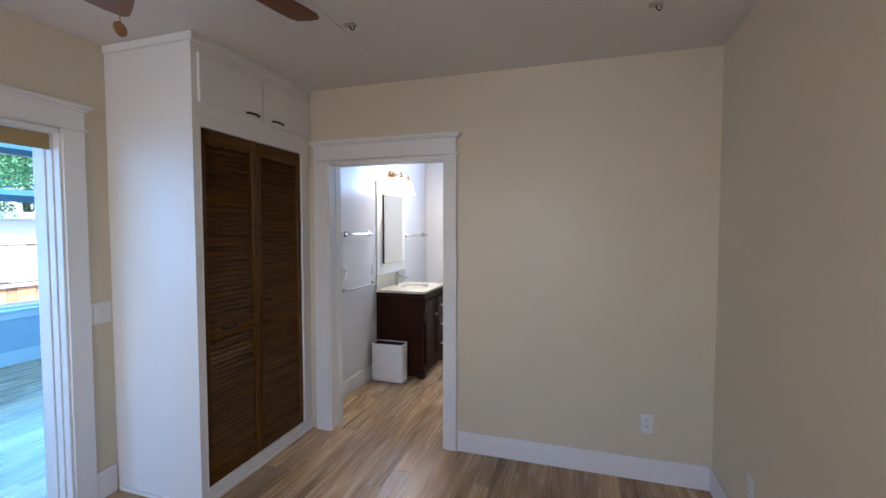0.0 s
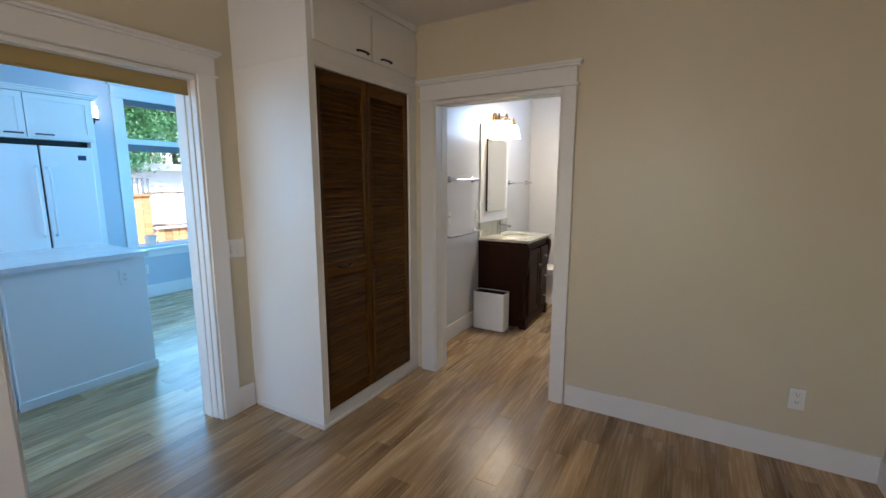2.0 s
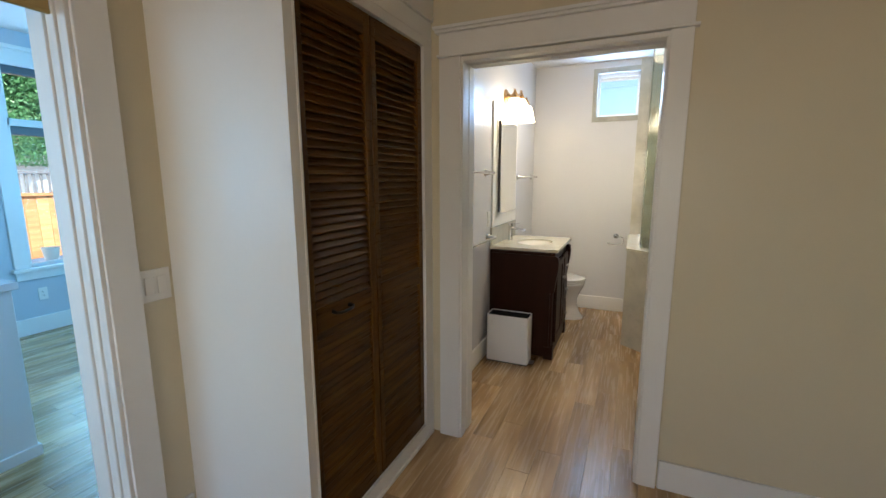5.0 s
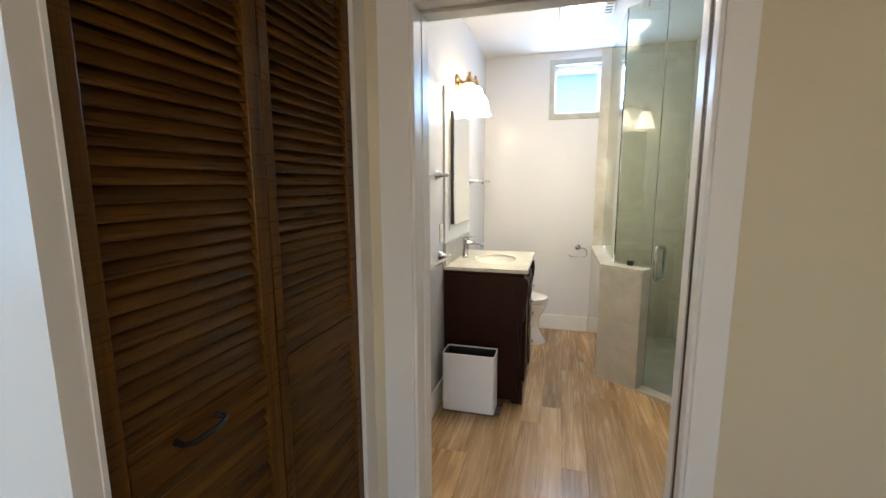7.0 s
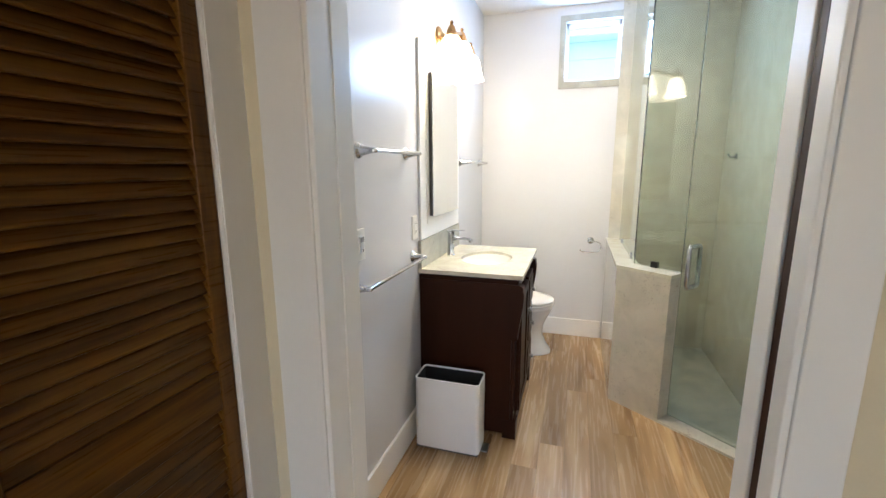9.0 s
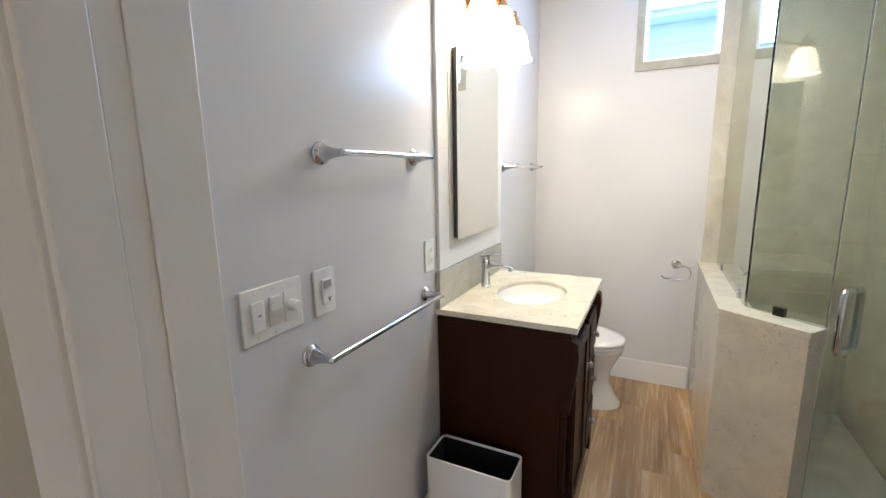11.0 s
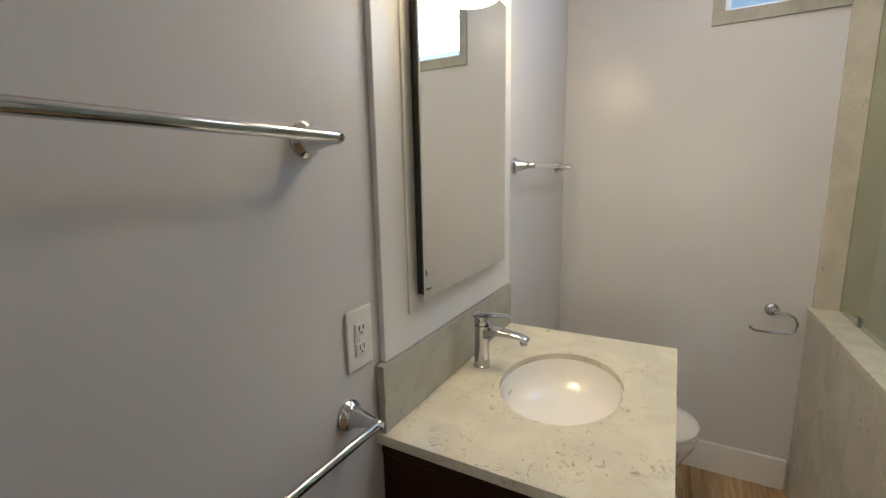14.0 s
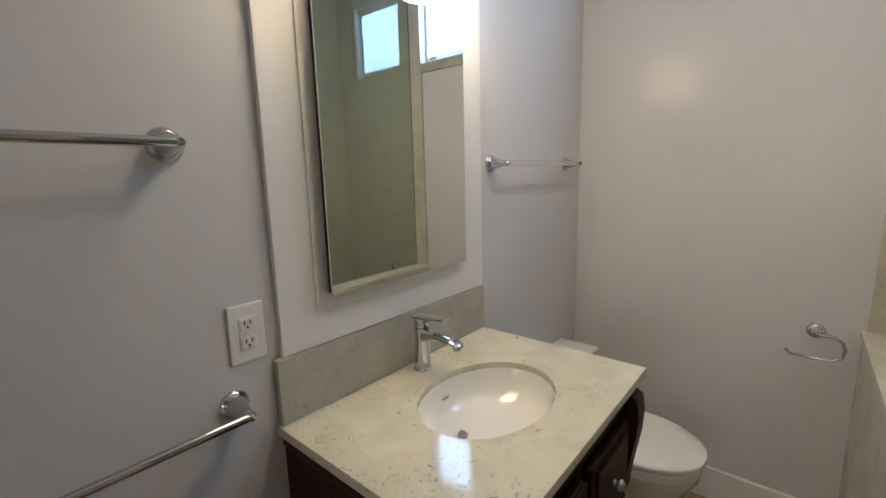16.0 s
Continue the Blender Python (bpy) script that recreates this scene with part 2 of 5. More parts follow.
SIDING = material("white_siding_paint", (0.52, 0.56, 0.60), 0.6, bump=0.1, scale=40, vary=0.05)
ROOF = material("grey_roof_shingle", (0.16, 0.15, 0.15), 0.9, bump=0.4, scale=60, vary=0.25)
CONCRETE = material("patio_concrete", (0.36, 0.34, 0.31), 0.85, bump=0.3, scale=70, vary=0.18)
LEAF = material("green_leaf", (0.055, 0.175, 0.075), 0.45, vary=0.45, scale=9)
_n, _l = LEAF.node_tree.nodes, LEAF.node_tree.links
_thin = _n.new("ShaderNodeBsdfTranslucent")
_thin.inputs["Color"].default_value = (0.07, 0.22, 0.09, 1)
_mix = _n.new("ShaderNodeMixShader")
_mix.inputs[0].default_value = 0.4
_l.new(_n["Principled BSDF"].outputs[0], _mix.inputs[1])
_l.new(_thin.outputs[0], _mix.inputs[2])
_l.new(_mix.outputs[0], _n["Material Output"].inputs["Surface"])
BARK = material("brown_bark", (0.10, 0.07, 0.05), 0.9, bump=0.6, scale=30, vary=0.3)
CLAY = material("cream_clay_pot", (0.74, 0.67, 0.55), 0.7, bump=0.1, scale=60, vary=0.1)
SASH = material("grey_window_frame", (0.10, 0.115, 0.13), 0.45, vary=0.1, scale=30)
SHADE_GLOW = glow("frosted_lit_glass", (1.0, 0.86, 0.62), 1.6)
DISC_GLOW = glow("lit_diffuser", (0.97, 0.98, 1.0), 1.8)
SCONCE_GLOW = glow("lit_sconce_glass", (1.0, 0.93, 0.82), 1.4)

# ---- building helpers ----
ORIGIN = {}


def cuboid(bm, a, b, bevel=0.0, segments=2):
    """Adds a box from corner a to corner b, its edges rounded by bevel."""
    lo = [min(p, q) for p, q in zip(a, b)]
    hi = [max(p, q) for p, q in zip(a, b)]
    m = Matrix.Translation([(p + q) / 2 for p, q in zip(lo, hi)]) @ Matrix.Diagonal((*[q - p for p, q in zip(lo, hi)], 1))
    made = bmesh.ops.create_cube(bm, size=1, matrix=m)["verts"]
    if bevel:
        edges = list({e for v in made for e in v.link_edges})
        bmesh.ops.bevel(bm, geom=edges, offset=bevel, segments=segments, affect="EDGES", profile=0.5)
    return bm


def box(a, b, bevel=0.0, segments=2):
    return cuboid(bmesh.new(), a, b, bevel, segments)


def boxes(*pairs, bevel=0.0):
    bm = bmesh.new()
    for a, b in pairs:
        cuboid(bm, a, b, bevel)
    return bm


def lathe(profile, centre, axis="z", segments=32, scale=(1, 1)):
    """A turned shape: (radius, height) pairs round an axis through centre."""
    bm = bmesh.new()
    rings = []
    for r, h in profile:
        ring = []
        for k in range(segments):
            a = 2 * math.pi * k / segments
            u, v = r * math.cos(a) * scale[0], r * math.sin(a) * scale[1]
            p = {"z": (u, v, h), "x": (h, u, v), "y": (u, h, v)}[axis]
            ring.append(bm.verts.new([c + q for c, q in zip(centre, p)]))
        rings.append(ring)
    for one, two in zip(rings, rings[1:]):
        for k in range(segments):
            bm.faces.new((one[k], one[(k + 1) % segments], two[(k + 1) % segments], two[k]))
    for ring in (rings[0], rings[-1]):
        bm.faces.new(ring)
    bmesh.ops.recalc_face_normals(bm, faces=bm.faces)
    return bm


def tube(points, radius, segments=12, bm=None):
    """A round bar along points; radius may be one number or one for each point."""
    bm = bm or bmesh.new()
    pts = [Vector(p) for p in points]
    radii = radius if isinstance(radius, (list, tuple)) else [radius] * len(pts)
    rings, side = [], None
    for k, p in enumerate(pts):
        d = (pts[min(k + 1, len(pts) - 1)] - pts[max(k - 1, 0)]).normalized()
        if side is None:
            side = d.orthogonal().normalized()
        side = (side - d * side.dot(d)).normalized()
        up = d.cross(side)
        rings.append([bm.verts.new(p + radii[k] * (side * math.cos(a) + up * math.sin(a)))
                      for a in (2 * math.pi * q / segments for q in range(segments))])
    fresh = []
    for one, two in zip(rings, rings[1:]):
        for k in range(segments):
            fresh.append(bm.faces.new((one[k], one[(k + 1) % segments], two[(k + 1) % segments], two[k])))
    fresh += [bm.faces.new(rings[0]), bm.faces.new(rings[-1])]
    bmesh.ops.recalc_face_normals(bm, faces=fresh)
    return bm


def prism(outline, z0, z1):
    """An upright solid over a plan outline."""
    bm = bmesh.new()
    low = [bm.verts.new((x, y, z0)) for x, y in outline]
    top = [bm.verts.new((x, y, z1)) for x, y in outline]
    n = len(outline)
    for k in range(n):
        bm.faces.new((low[k], low[(k + 1) % n], top[(k + 1) % n], top[k]))
    bm.faces.new(low), bm.faces.new(top)
    bmesh.ops.recalc_face_normals(bm, faces=bm.faces)
    return bm


def mesh_object(name, bm, mat, smooth=False):
    data = bpy.data.meshes.new(name)
    if smooth:
        for f in bm.faces:
            f.smooth = True
    bm.to_mesh(data)
    bm.free()
    if smooth:
        data.set_sharp_from_angle(angle=radians(35))
    if mat:
        data.materials.append(mat)
    return new(name, data)


def structure(name, bm, mat, label, smooth=False):
    ob = tagged(mesh_object(name, bm, mat, smooth), label, kind="structure")
    ORIGIN[ob] = Vector((0, 0, 0))
    return ob


def thing(name, base, label, category, group=""):
    ob = new(name)
    ob.location = base
    ob.empty_display_size = 0.05
    ORIGIN[ob] = Vector(base)
    return tagged(ob, label, category, group)


def part(name, bm, mat, parent, label="", smooth=False):
    """Links a bmesh, given in the world's metres, as one mesh under a thing or under a part."""
    bmesh.ops.translate(bm, verts=bm.verts, vec=-ORIGIN[parent])
    ob = mesh_object(name, bm, mat, smooth)
    ob.parent = parent
    ORIGIN[ob] = ORIGIN[parent]
    if label:
        ob["label"] = label
    return ob


# ---- the plan ----
X_RIGHT, X_LEFT, Y_BACK, Y_DOOR = 0.855, -2.52, -2.6, 2.80
H_BED, H_BATH, H_KIT = 2.59, 2.65, 2.78
BX, BY0, BY1, BXR = -1.955, 2.93, 5.66, -0.131
KX, KY0, KY1 = -6.07, -2.6, 4.2
CX, CY = -1.885, 1.765
DOOR_L, DOOR_R, DOOR_H = -1.705, -0.81, 2.035
KD0, KD1, KD_H = 0.61, 1.522, 2.05

structure("ground", box((-60, -60, -0.62), (60, 60, -0.5)), CONCRETE, "grey concrete patio and ground outside")
floor = structure("floor", box((KX - 0.1, Y_BACK - 0.1, -0.2), (X_RIGHT + 0.1, BY1 + 0.1, -0.012)), BARK, "brown wood-look plank floor through all rooms")

# bedroom walls
structure("wall_right", box((X_RIGHT, Y_BACK, 0), (X_RIGHT + 0.14, BY0, H_BED)), CREAM, "plain cream painted bedroom wall")
structure("wall_back", boxes(((X_LEFT, Y_BACK - 0.14, 0), (-1.75, Y_BACK, H_BED)), ((0.15, Y_BACK - 0.14, 0), (X_RIGHT, Y_BACK, H_BED)),
                             ((-1.75, Y_BACK - 0.14, 0), (0.15, Y_BACK, 0.8)), ((-1.75, Y_BACK - 0.14, 2.2), (0.15, Y_BACK, H_BED))), CREAM,
          "cream bedroom wall with a window opening")
structure("wall_kitchen_side", boxes(((X_LEFT - 0.14, Y_BACK, 0), (X_LEFT, KD0, H_BED)), ((X_LEFT - 0.14, KD1, 0), (X_LEFT, 2.93, H_BED)),
                                     ((X_LEFT - 0.14, KD0, KD_H), (X_LEFT, KD1, H_BED))), CREAM, "cream wall with the wide doorway to the kitchen")
structure("wall_bath_side", boxes(((X_LEFT, Y_DOOR, 0), (DOOR_L - 0.02, BY0, H_BED)), ((DOOR_R + 0.02, Y_DOOR, 0), (X_RIGHT, BY0, H_BED)),
                                  ((DOOR_L - 0.02, Y_DOOR, DOOR_H + 0.02), (DOOR_R + 0.02, BY0, H_BED))), CREAM, "cream wall with the doorway to the bathroom")
structure("ceiling", box((X_LEFT - 0.14, Y_BACK - 0.14, H_BED), (X_RIGHT + 0.14, BY0 - 0.06, H_BED + 0.1)), CEILING, "white painted bedroom ceiling")

# bathroom walls
structure("wall_bath_left", box((BX - 0.12, BY0, 0), (BX, BY1 + 0.14, H_BATH)), BATH_WALL, "white satin bathroom wall behind the vanity")
WX0, WX1, WZ0, WZ1 = -1.305, -0.902, 2.100, 2.536
for name, a, c in (("wall_bath_far", (BX, BY1, 0), (WX0, BY1 + 0.14, H_BATH)), ("wall_bath_far_right", (WX1, BY1, 0), (BXR + 0.12, BY1 + 0.14, H_BATH)),
                   ("wall_bath_far_below", (WX0, BY1, 0), (WX1, BY1 + 0.14, WZ0)), ("wall_bath_far_above", (WX0, BY1, WZ1), (WX1, BY1 + 0.14, H_BATH))):
    structure(name, box(a, c), BATH_WALL, "white satin bathroom wall round the small high window")
structure("wall_bath_right", box((BXR, BY0, 0), (BXR + 0.12, BY1, H_BATH)), BATH_WALL, "white bathroom wall at the shower")
structure("wall_bath_front", boxes(((BX, BY0, 0), (DOOR_L - 0.02, BY0 + 0.012, H_BATH)), ((DOOR_R + 0.02, BY0, 0), (BXR, BY0 + 0.012, H_BATH)),
                                   ((DOOR_L - 0.02, BY0, DOOR_H + 0.02), (DOOR_R + 0.02, BY0 + 0.012, H_BATH))), BATH_WALL, "white bathroom side of the doorway wall")
structure("ceiling_bath", box((BX - 0.12, BY0 - 0.06, H_BATH), (BXR + 0.12, BY1 + 0.14, H_BATH + 0.1)), CEILING, "white painted bathroom ceiling")

# kitchen walls
KW0, KW1, KWZ0, KWZ1 = 2.735, 3.62, 0.64, 2.475
structure("wall_kitchen_window", boxes(((KX - 0.14, KY0, 0), (KX, KW0, H_KIT)), ((KX - 0.14, KW1, 0), (KX, KY1, H_KIT)),
                                       ((KX - 0.14, KW0, 0), (KX, KW1, KWZ0)), ((KX - 0.14, KW0, KWZ1), (KX, KW1, H_KIT))), KITCHEN_WALL,
          "pale blue-grey kitchen wall with a tall window")
# unseen wall; its opening is added to go with the far fill lamp
structure("wall_kitchen_far", boxes(((KX - 0.14, KY1, 0), (-4.35, KY1 + 0.14, H_KIT)), ((-2.75, KY1, 0), (X_LEFT - 0.14, KY1 + 0.14, H_KIT)),
                                    ((-4.35, KY1, 0), (-2.75, KY1 + 0.14, 0.9)), ((-4.35, KY1, 2.4), (-2.75, KY1 + 0.14, H_KIT))), KITCHEN_WALL,
          "unseen pale blue-grey kitchen wall with an opening added for the fill lamp")
structure("wall_kitchen_near", boxes(((KX, KY0 - 0.14, 0), (-5.7, KY0, H_KIT)), ((-2.9, KY0 - 0.14, 0), (X_LEFT - 0.14, KY0, H_KIT)),
                                     ((-5.7, KY0 - 0.14, 0), (-2.9, KY0, 0.8)), ((-5.7, KY0 - 0.14, 2.4), (-2.9, KY0, H_KIT))), KITCHEN_WALL,
          "pale kitchen wall with a wide window opening")
structure("wall_kitchen_inner", boxes(((X_LEFT - 0.16, Y_BACK, 0), (X_LEFT - 0.14, KD0 - 0.01, H_KIT)), ((X_LEFT - 0.16, KD1 + 0.01, 0), (X_LEFT - 0.14, KY1, H_KIT)),
                                      ((X_LEFT - 0.16, KD0 - 0.01, KD_H), (X_LEFT - 0.14, KD1 + 0.01, H_KIT))), KITCHEN_WALL, "kitchen side of the doorway wall")
structure("ceiling_kitchen", box((KX - 0.14, KY0 - 0.14, H_KIT), (X_LEFT - 0.14, KY1 + 0.14, H_KIT + 0.1)), CEILING, "white kitchen ceiling")

# closet block
structure("wall_closet_side", box((X_LEFT, CY, 0), (CX, CY + 0.05, H_BED)), TRIM, "white painted end wall of the built-in closet")
structure("wall_closet_head", box((CX - 0.10, CY + 0.05, 2.107), (CX, Y_DOOR, H_BED)), TRIM, "white closet front above the doors")
structure("wall_closet_base", box((CX - 0.10, CY + 0.05, 0), (CX, Y_DOOR, 0.083)), TRIM, "white closet sill under the doors")
structure("wall_closet_post", box((CX - 0.10, 2.702, 0.083), (CX, Y_DOOR, 2.107)), TRIM, "white closet post beside the doors")
structure("wall_closet_inside", box((X_LEFT, CY + 0.05, 0.05), (X_LEFT + 0.015, Y_DOOR, H_BED)), TRIM, "closet back wall behind the doors")
structure("trim_closet_top", boxes(((CX, CY - 0.012, 2.545), (CX + 0.02, Y_DOOR, H_BED)), ((X_LEFT, CY - 0.012, 2.545), (CX, CY, H_BED)),
                                   bevel=0.005), TRIM, "white moulding along the closet top")
structure("trim_closet_seam", boxes(((CX, CY - 0.003, 2.150), (CX + 0.003, Y_DOOR, 2.158)), ((X_LEFT, CY - 0.003, 2.150), (CX, CY, 2.158)), bevel=0.001), TRIM,
          "painted joint line round the closet")
structure("baseboard_closet", boxes(((CX, CY - 0.014, 0), (CX + 0.014, Y_DOOR - 0.022, 0.022)), ((X_LEFT + 0.02, CY - 0.014, 0), (CX, CY, 0.022)), bevel=0.005), TRIM,
          "thin white shoe moulding along the closet")

# baseboards
def baseboard(name, a, b, h=0.145):
    lo, hi = (min(a[0], b[0]), min(a[1], b[1]), 0), (max(a[0], b[0]), max(a[1], b[1]), h)
    return structure(name, box(lo, hi, 0.004), TRIM, "white painted baseboard")


baseboard("baseboard_bath_side", (-0.705, Y_DOOR - 0.016), (X_RIGHT, Y_DOOR))
baseboard("baseboard_right", (X_RIGHT - 0.016, Y_BACK), (X_RIGHT, Y_DOOR - 0.018))
baseboard("baseboard_kitchen_side", (X_LEFT, KD1 + 0.116), (X_LEFT + 0.016, CY - 0.016), 0.16)
baseboard("baseboard_kitchen_side_near", (X_LEFT, Y_BACK), (X_LEFT + 0.016, 0.49), 0.16)
baseboard("baseboard_bath_left", (BX, BY0 + 0.03), (BX + 0.015, 4.05), 0.15)
baseboard("baseboard_bath_left_far", (BX, 4.83), (BX + 0.015, BY1 - 0.017), 0.15)
baseboard("baseboard_bath_far", (BX, BY1 - 0.015), (-0.922, BY1), 0.15)
baseboard("baseboard_kitchen_window", (KX, KY0), (KX + 0.016, KY1 - 0.02), 0.16)
baseboard("baseboard_kitchen_far", (KX, KY1 - 0.016), (X_LEFT - 0.17, KY1), 0.16)


# ---- door casings ----
# bathroom doorway
structure("trim_bath_door_left", boxes(((-1.833, 2.777, 0), (DOOR_L - 0.012, Y_DOOR, 2.06)), bevel=0.003), TRIM, "white flat door casing")
structure("trim_bath_door_right", boxes(((DOOR_R + 0.012, 2.777, 0), (-0.712, Y_DOOR, 2.06)), bevel=0.003), TRIM, "white flat door casing")
structure("trim_bath_door_head", boxes(((-1.833, 2.775, 2.0735), (-0.712, Y_DOOR, 2.172)), ((-1.842, 2.765, 2.06), (-0.695, Y_DOOR, 2.0735)),
                                       ((-1.848, 2.755, 2.172), (-0.688, Y_DOOR, 2.186)), ((-1.855, 2.745, 2.186), (-0.68, Y_DOOR, 2.202)), bevel=0.003), TRIM,
          "white craftsman door head with a cap moulding")
structure("trim_bath_jamb_left", boxes(((DOOR_L - 0.02, 2.785, 0), (DOOR_L, 2.845, DOOR_H)), ((DOOR_L - 0.02, 2.878, 0), (DOOR_L, 2.955, DOOR_H)),
                                       ((DOOR_L - 0.02, 2.845, 0), (DOOR_L - 0.003, 2.878, DOOR_H)), bevel=0.002), TRIM, "white door jamb with a pocket groove")
structure("trim_bath_jamb_right", boxes(((DOOR_R, 2.785, 0), (DOOR_R + 0.02, 2.838, DOOR_H)), ((DOOR_R, 2.882, 0), (DOOR_R + 0.02, 2.955, DOOR_H)), bevel=0.003), TRIM,
          "white split jamb of a pocket door")
structure("trim_bath_jamb_head", boxes(((DOOR_L - 0.02, 2.785, DOOR_H), (DOOR_R + 0.02, 2.838, DOOR_H + 0.022)), ((DOOR_L - 0.02, 2.882, DOOR_H), (DOOR_R + 0.02, 2.955, DOOR_H + 0.022)),
                                       ((DOOR_L - 0.02, 2.838, DOOR_H + 0.012), (DOOR_R + 0.02, 2.882, DOOR_H + 0.022)), bevel=0.002), TRIM, "white head jamb with a track groove")
pocket = structure("door_1", box((DOOR_R + 0.004, 2.845, 0.012), (DOOR_R + 0.5, 2.875, DOOR_H - 0.01), 0.002), VANITY, "dark edge of a pocket door slid into the wall")
structure("trim_bath_inner_left", boxes(((DOOR_L - 0.10, BY0 + 0.012, 0), (DOOR_L - 0.014, BY0 + 0.030, 2.06)), bevel=0.003), TRIM, "white casing on the bathroom side")
structure("trim_bath_inner_right", boxes(((DOOR_R + 0.014, BY0 + 0.012, 0), (DOOR_R + 0.10, BY0 + 0.030, 2.06)), bevel=0.003), TRIM, "white casing on the bathroom side")
structure("trim_bath_inner_head", boxes(((DOOR_L - 0.10, BY0 + 0.012, 2.062), (DOOR_R + 0.10, BY0 + 0.032, 2.17)), bevel=0.003), TRIM, "white head casing on the bathroom side")

# kitchen doorway
structure("trim_kitchen_door_right", boxes(((X_LEFT, KD1 + 0.010, 0), (-2.498, KD1 + 0.115, 2.075)), bevel=0.003), TRIM, "white flat door casing")
structure("trim_kitchen_door_left", boxes(((X_LEFT, KD0 - 0.115, 0), (-2.498, KD0 - 0.010, 2.075)), bevel=0.003), TRIM, "white flat door casing")
structure("trim_kitchen_door_head", boxes(((X_LEFT, KD0 - 0.115, 2.088), (-2.496, KD1 + 0.115, 2.185)), ((X_LEFT, KD0 - 0.13, 2.075), (-2.486, KD1 + 0.13, 2.088)),
                                          ((X_LEFT, KD0 - 0.13, 2.185), (-2.478, KD1 + 0.13, 2.20)), ((X_LEFT, KD0 - 0.145, 2.20), (-2.466, KD1 + 0.145, 2.217)), bevel=0.003), TRIM,
          "white craftsman door head with a cap moulding")
structure("trim_kitchen_jamb_right", boxes(((-2.555, KD1 - 0.004, 0), (-2.51, KD1 + 0.012, KD_H)), ((-2.60, KD1 - 0.012, 0), (-2.555, KD1 + 0.012, KD_H)),
                                           ((-2.69, KD1 - 0.020, 0), (-2.60, KD1 + 0.012, KD_H)), bevel=0.003), TRIM, "white stepped door jamb")
structure("trim_kitchen_jamb_left", boxes(((-2.69, KD0 - 0.012, 0), (-2.51, KD0 + 0.006, KD_H)), bevel=0.003), TRIM, "white door jamb")
structure("trim_kitchen_jamb_head", boxes(((-2.69, KD0, KD_H - 0.004), (-2.51, KD1, KD_H + 0.02)), bevel=0.003), TRIM, "white head jamb")

# ---- closet doors ----
def louvred_door(y0, y1, left, right, pull):
    """One leaf of the folding closet doors: stiles, rails and slanted slats."""
    x0, x1, z0, z1 = CX - 0.040, CX - 0.010, 0.087, 2.103
    door = thing("louvered_closet_door", (CX - 0.025, (y0 + y1) / 2, z0), "dark brown stained wooden louvered closet door, closed", "closet door", "folding closet doors")
    part("stile", box((x0, y0, z0), (x1, y0 + left, z1), 0.003), LOUVRE_UP, door)
    part("stile", box((x0, y1 - right, z0), (x1, y1, z1), 0.003), LOUVRE_UP, door)
    a, b = y0 + left, y1 - right
    for name, low, high in (("top_rail", 2.018, z1), ("lock_rail", 0.915, 1.006), ("bottom_rail", z0, 0.175)):
        part(name, box((x0, a, low), (x1, b, high), 0.002), LOUVRE, door)
    tilt = Matrix.Rotation(radians(-58), 4, "Y")
    slat_bm = bmesh.new()
    cuboid(slat_bm, (-0.020, -(b - a) / 2 - 0.004, -0.0035), (0.020, (b - a) / 2 + 0.004, 0.0035), 0.0030, 2)
    bmesh.ops.transform(slat_bm, matrix=tilt.inverted() @ Matrix.Identity(4), verts=slat_bm.verts)
    data = bpy.data.meshes.new("slat")
    slat_bm.to_mesh(data)
    slat_bm.free()
    data.materials.append(LOUVRE)
    for low, high in ((1.006, 2.018), (0.175, 0.915)):
        count = round((high - low) / 0.030)
        for k in range(count):
            slat = new("slat", data)
            slat.parent = door
            z = low + (k + 0.5) * (high - low) / count
            slat.location = (-0.004, (a + b) / 2 - (y0 + y1) / 2, z - z0)
            slat.rotation_euler = (random.uniform(-0.004, 0.004), random.uniform(-0.03, 0.03), 0)
    if pull:
        bm = tube([(x1, pull - 0.05, 0.974), (x1 + 0.020, pull - 0.052, 0.972), (x1 + 0.028, pull - 0.035, 0.969), (x1 + 0.030, pull, 0.968),
                   (x1 + 0.028, pull + 0.035, 0.969), (x1 + 0.020, pull + 0.052, 0.972), (x1, pull + 0.05, 0.974)], [0.008, 0.006, 0.006, 0.0065, 0.006, 0.006, 0.008])
        part("pull_handle", bm, BLACK, door, "black bow pull handle", True)
    return door


louvred_door(1.818, 2.249, 0.036, 0.044, 1.995)
louvred_door(2.253, 2.700, 0.034, 0.042, None)

# overhead cupboard doors
for k, (y0, y1, hy) in enumerate(((1.800, 2.281, 2.190), (2.289, 2.788, 2.422))):
    door = thing("cupboard_door", (CX, (y0 + y1) / 2, 2.232), "white painted overhead cupboard door above the closet", "cupboard door", "overhead cupboard doors")
    part("panel", box((CX, y0, 2.232), (CX + 0.019, y1, 2.500), 0.005), TRIM, door)
    part("handle", tube([(CX + 0.018, hy - 0.048, 2.262), (CX + 0.034, hy - 0.046, 2.262), (CX + 0.044, hy - 0.025, 2.260), (CX + 0.047, hy, 2.259),
                         (CX + 0.044, hy + 0.025, 2.260), (CX + 0.034, hy + 0.046, 2.262), (CX + 0.018, hy + 0.048, 2.262)],
                        [0.007, 0.006, 0.0065, 0.007, 0.0065, 0.006, 0.007]), BLACK, door, "dark bronze arched handle", True)
structure("trim_closet_frame", boxes(((CX, CY + 0.042, 2.107), (CX + 0.004, 2.712, 2.118)), ((CX, CY + 0.040, 0.075), (CX + 0.004, CY + 0.049, 2.118)),
                                     ((CX, 2.703, 0.075), (CX + 0.004, 2.712, 2.107)), bevel=0.001), TRIM, "white edge strip round the closet doors")


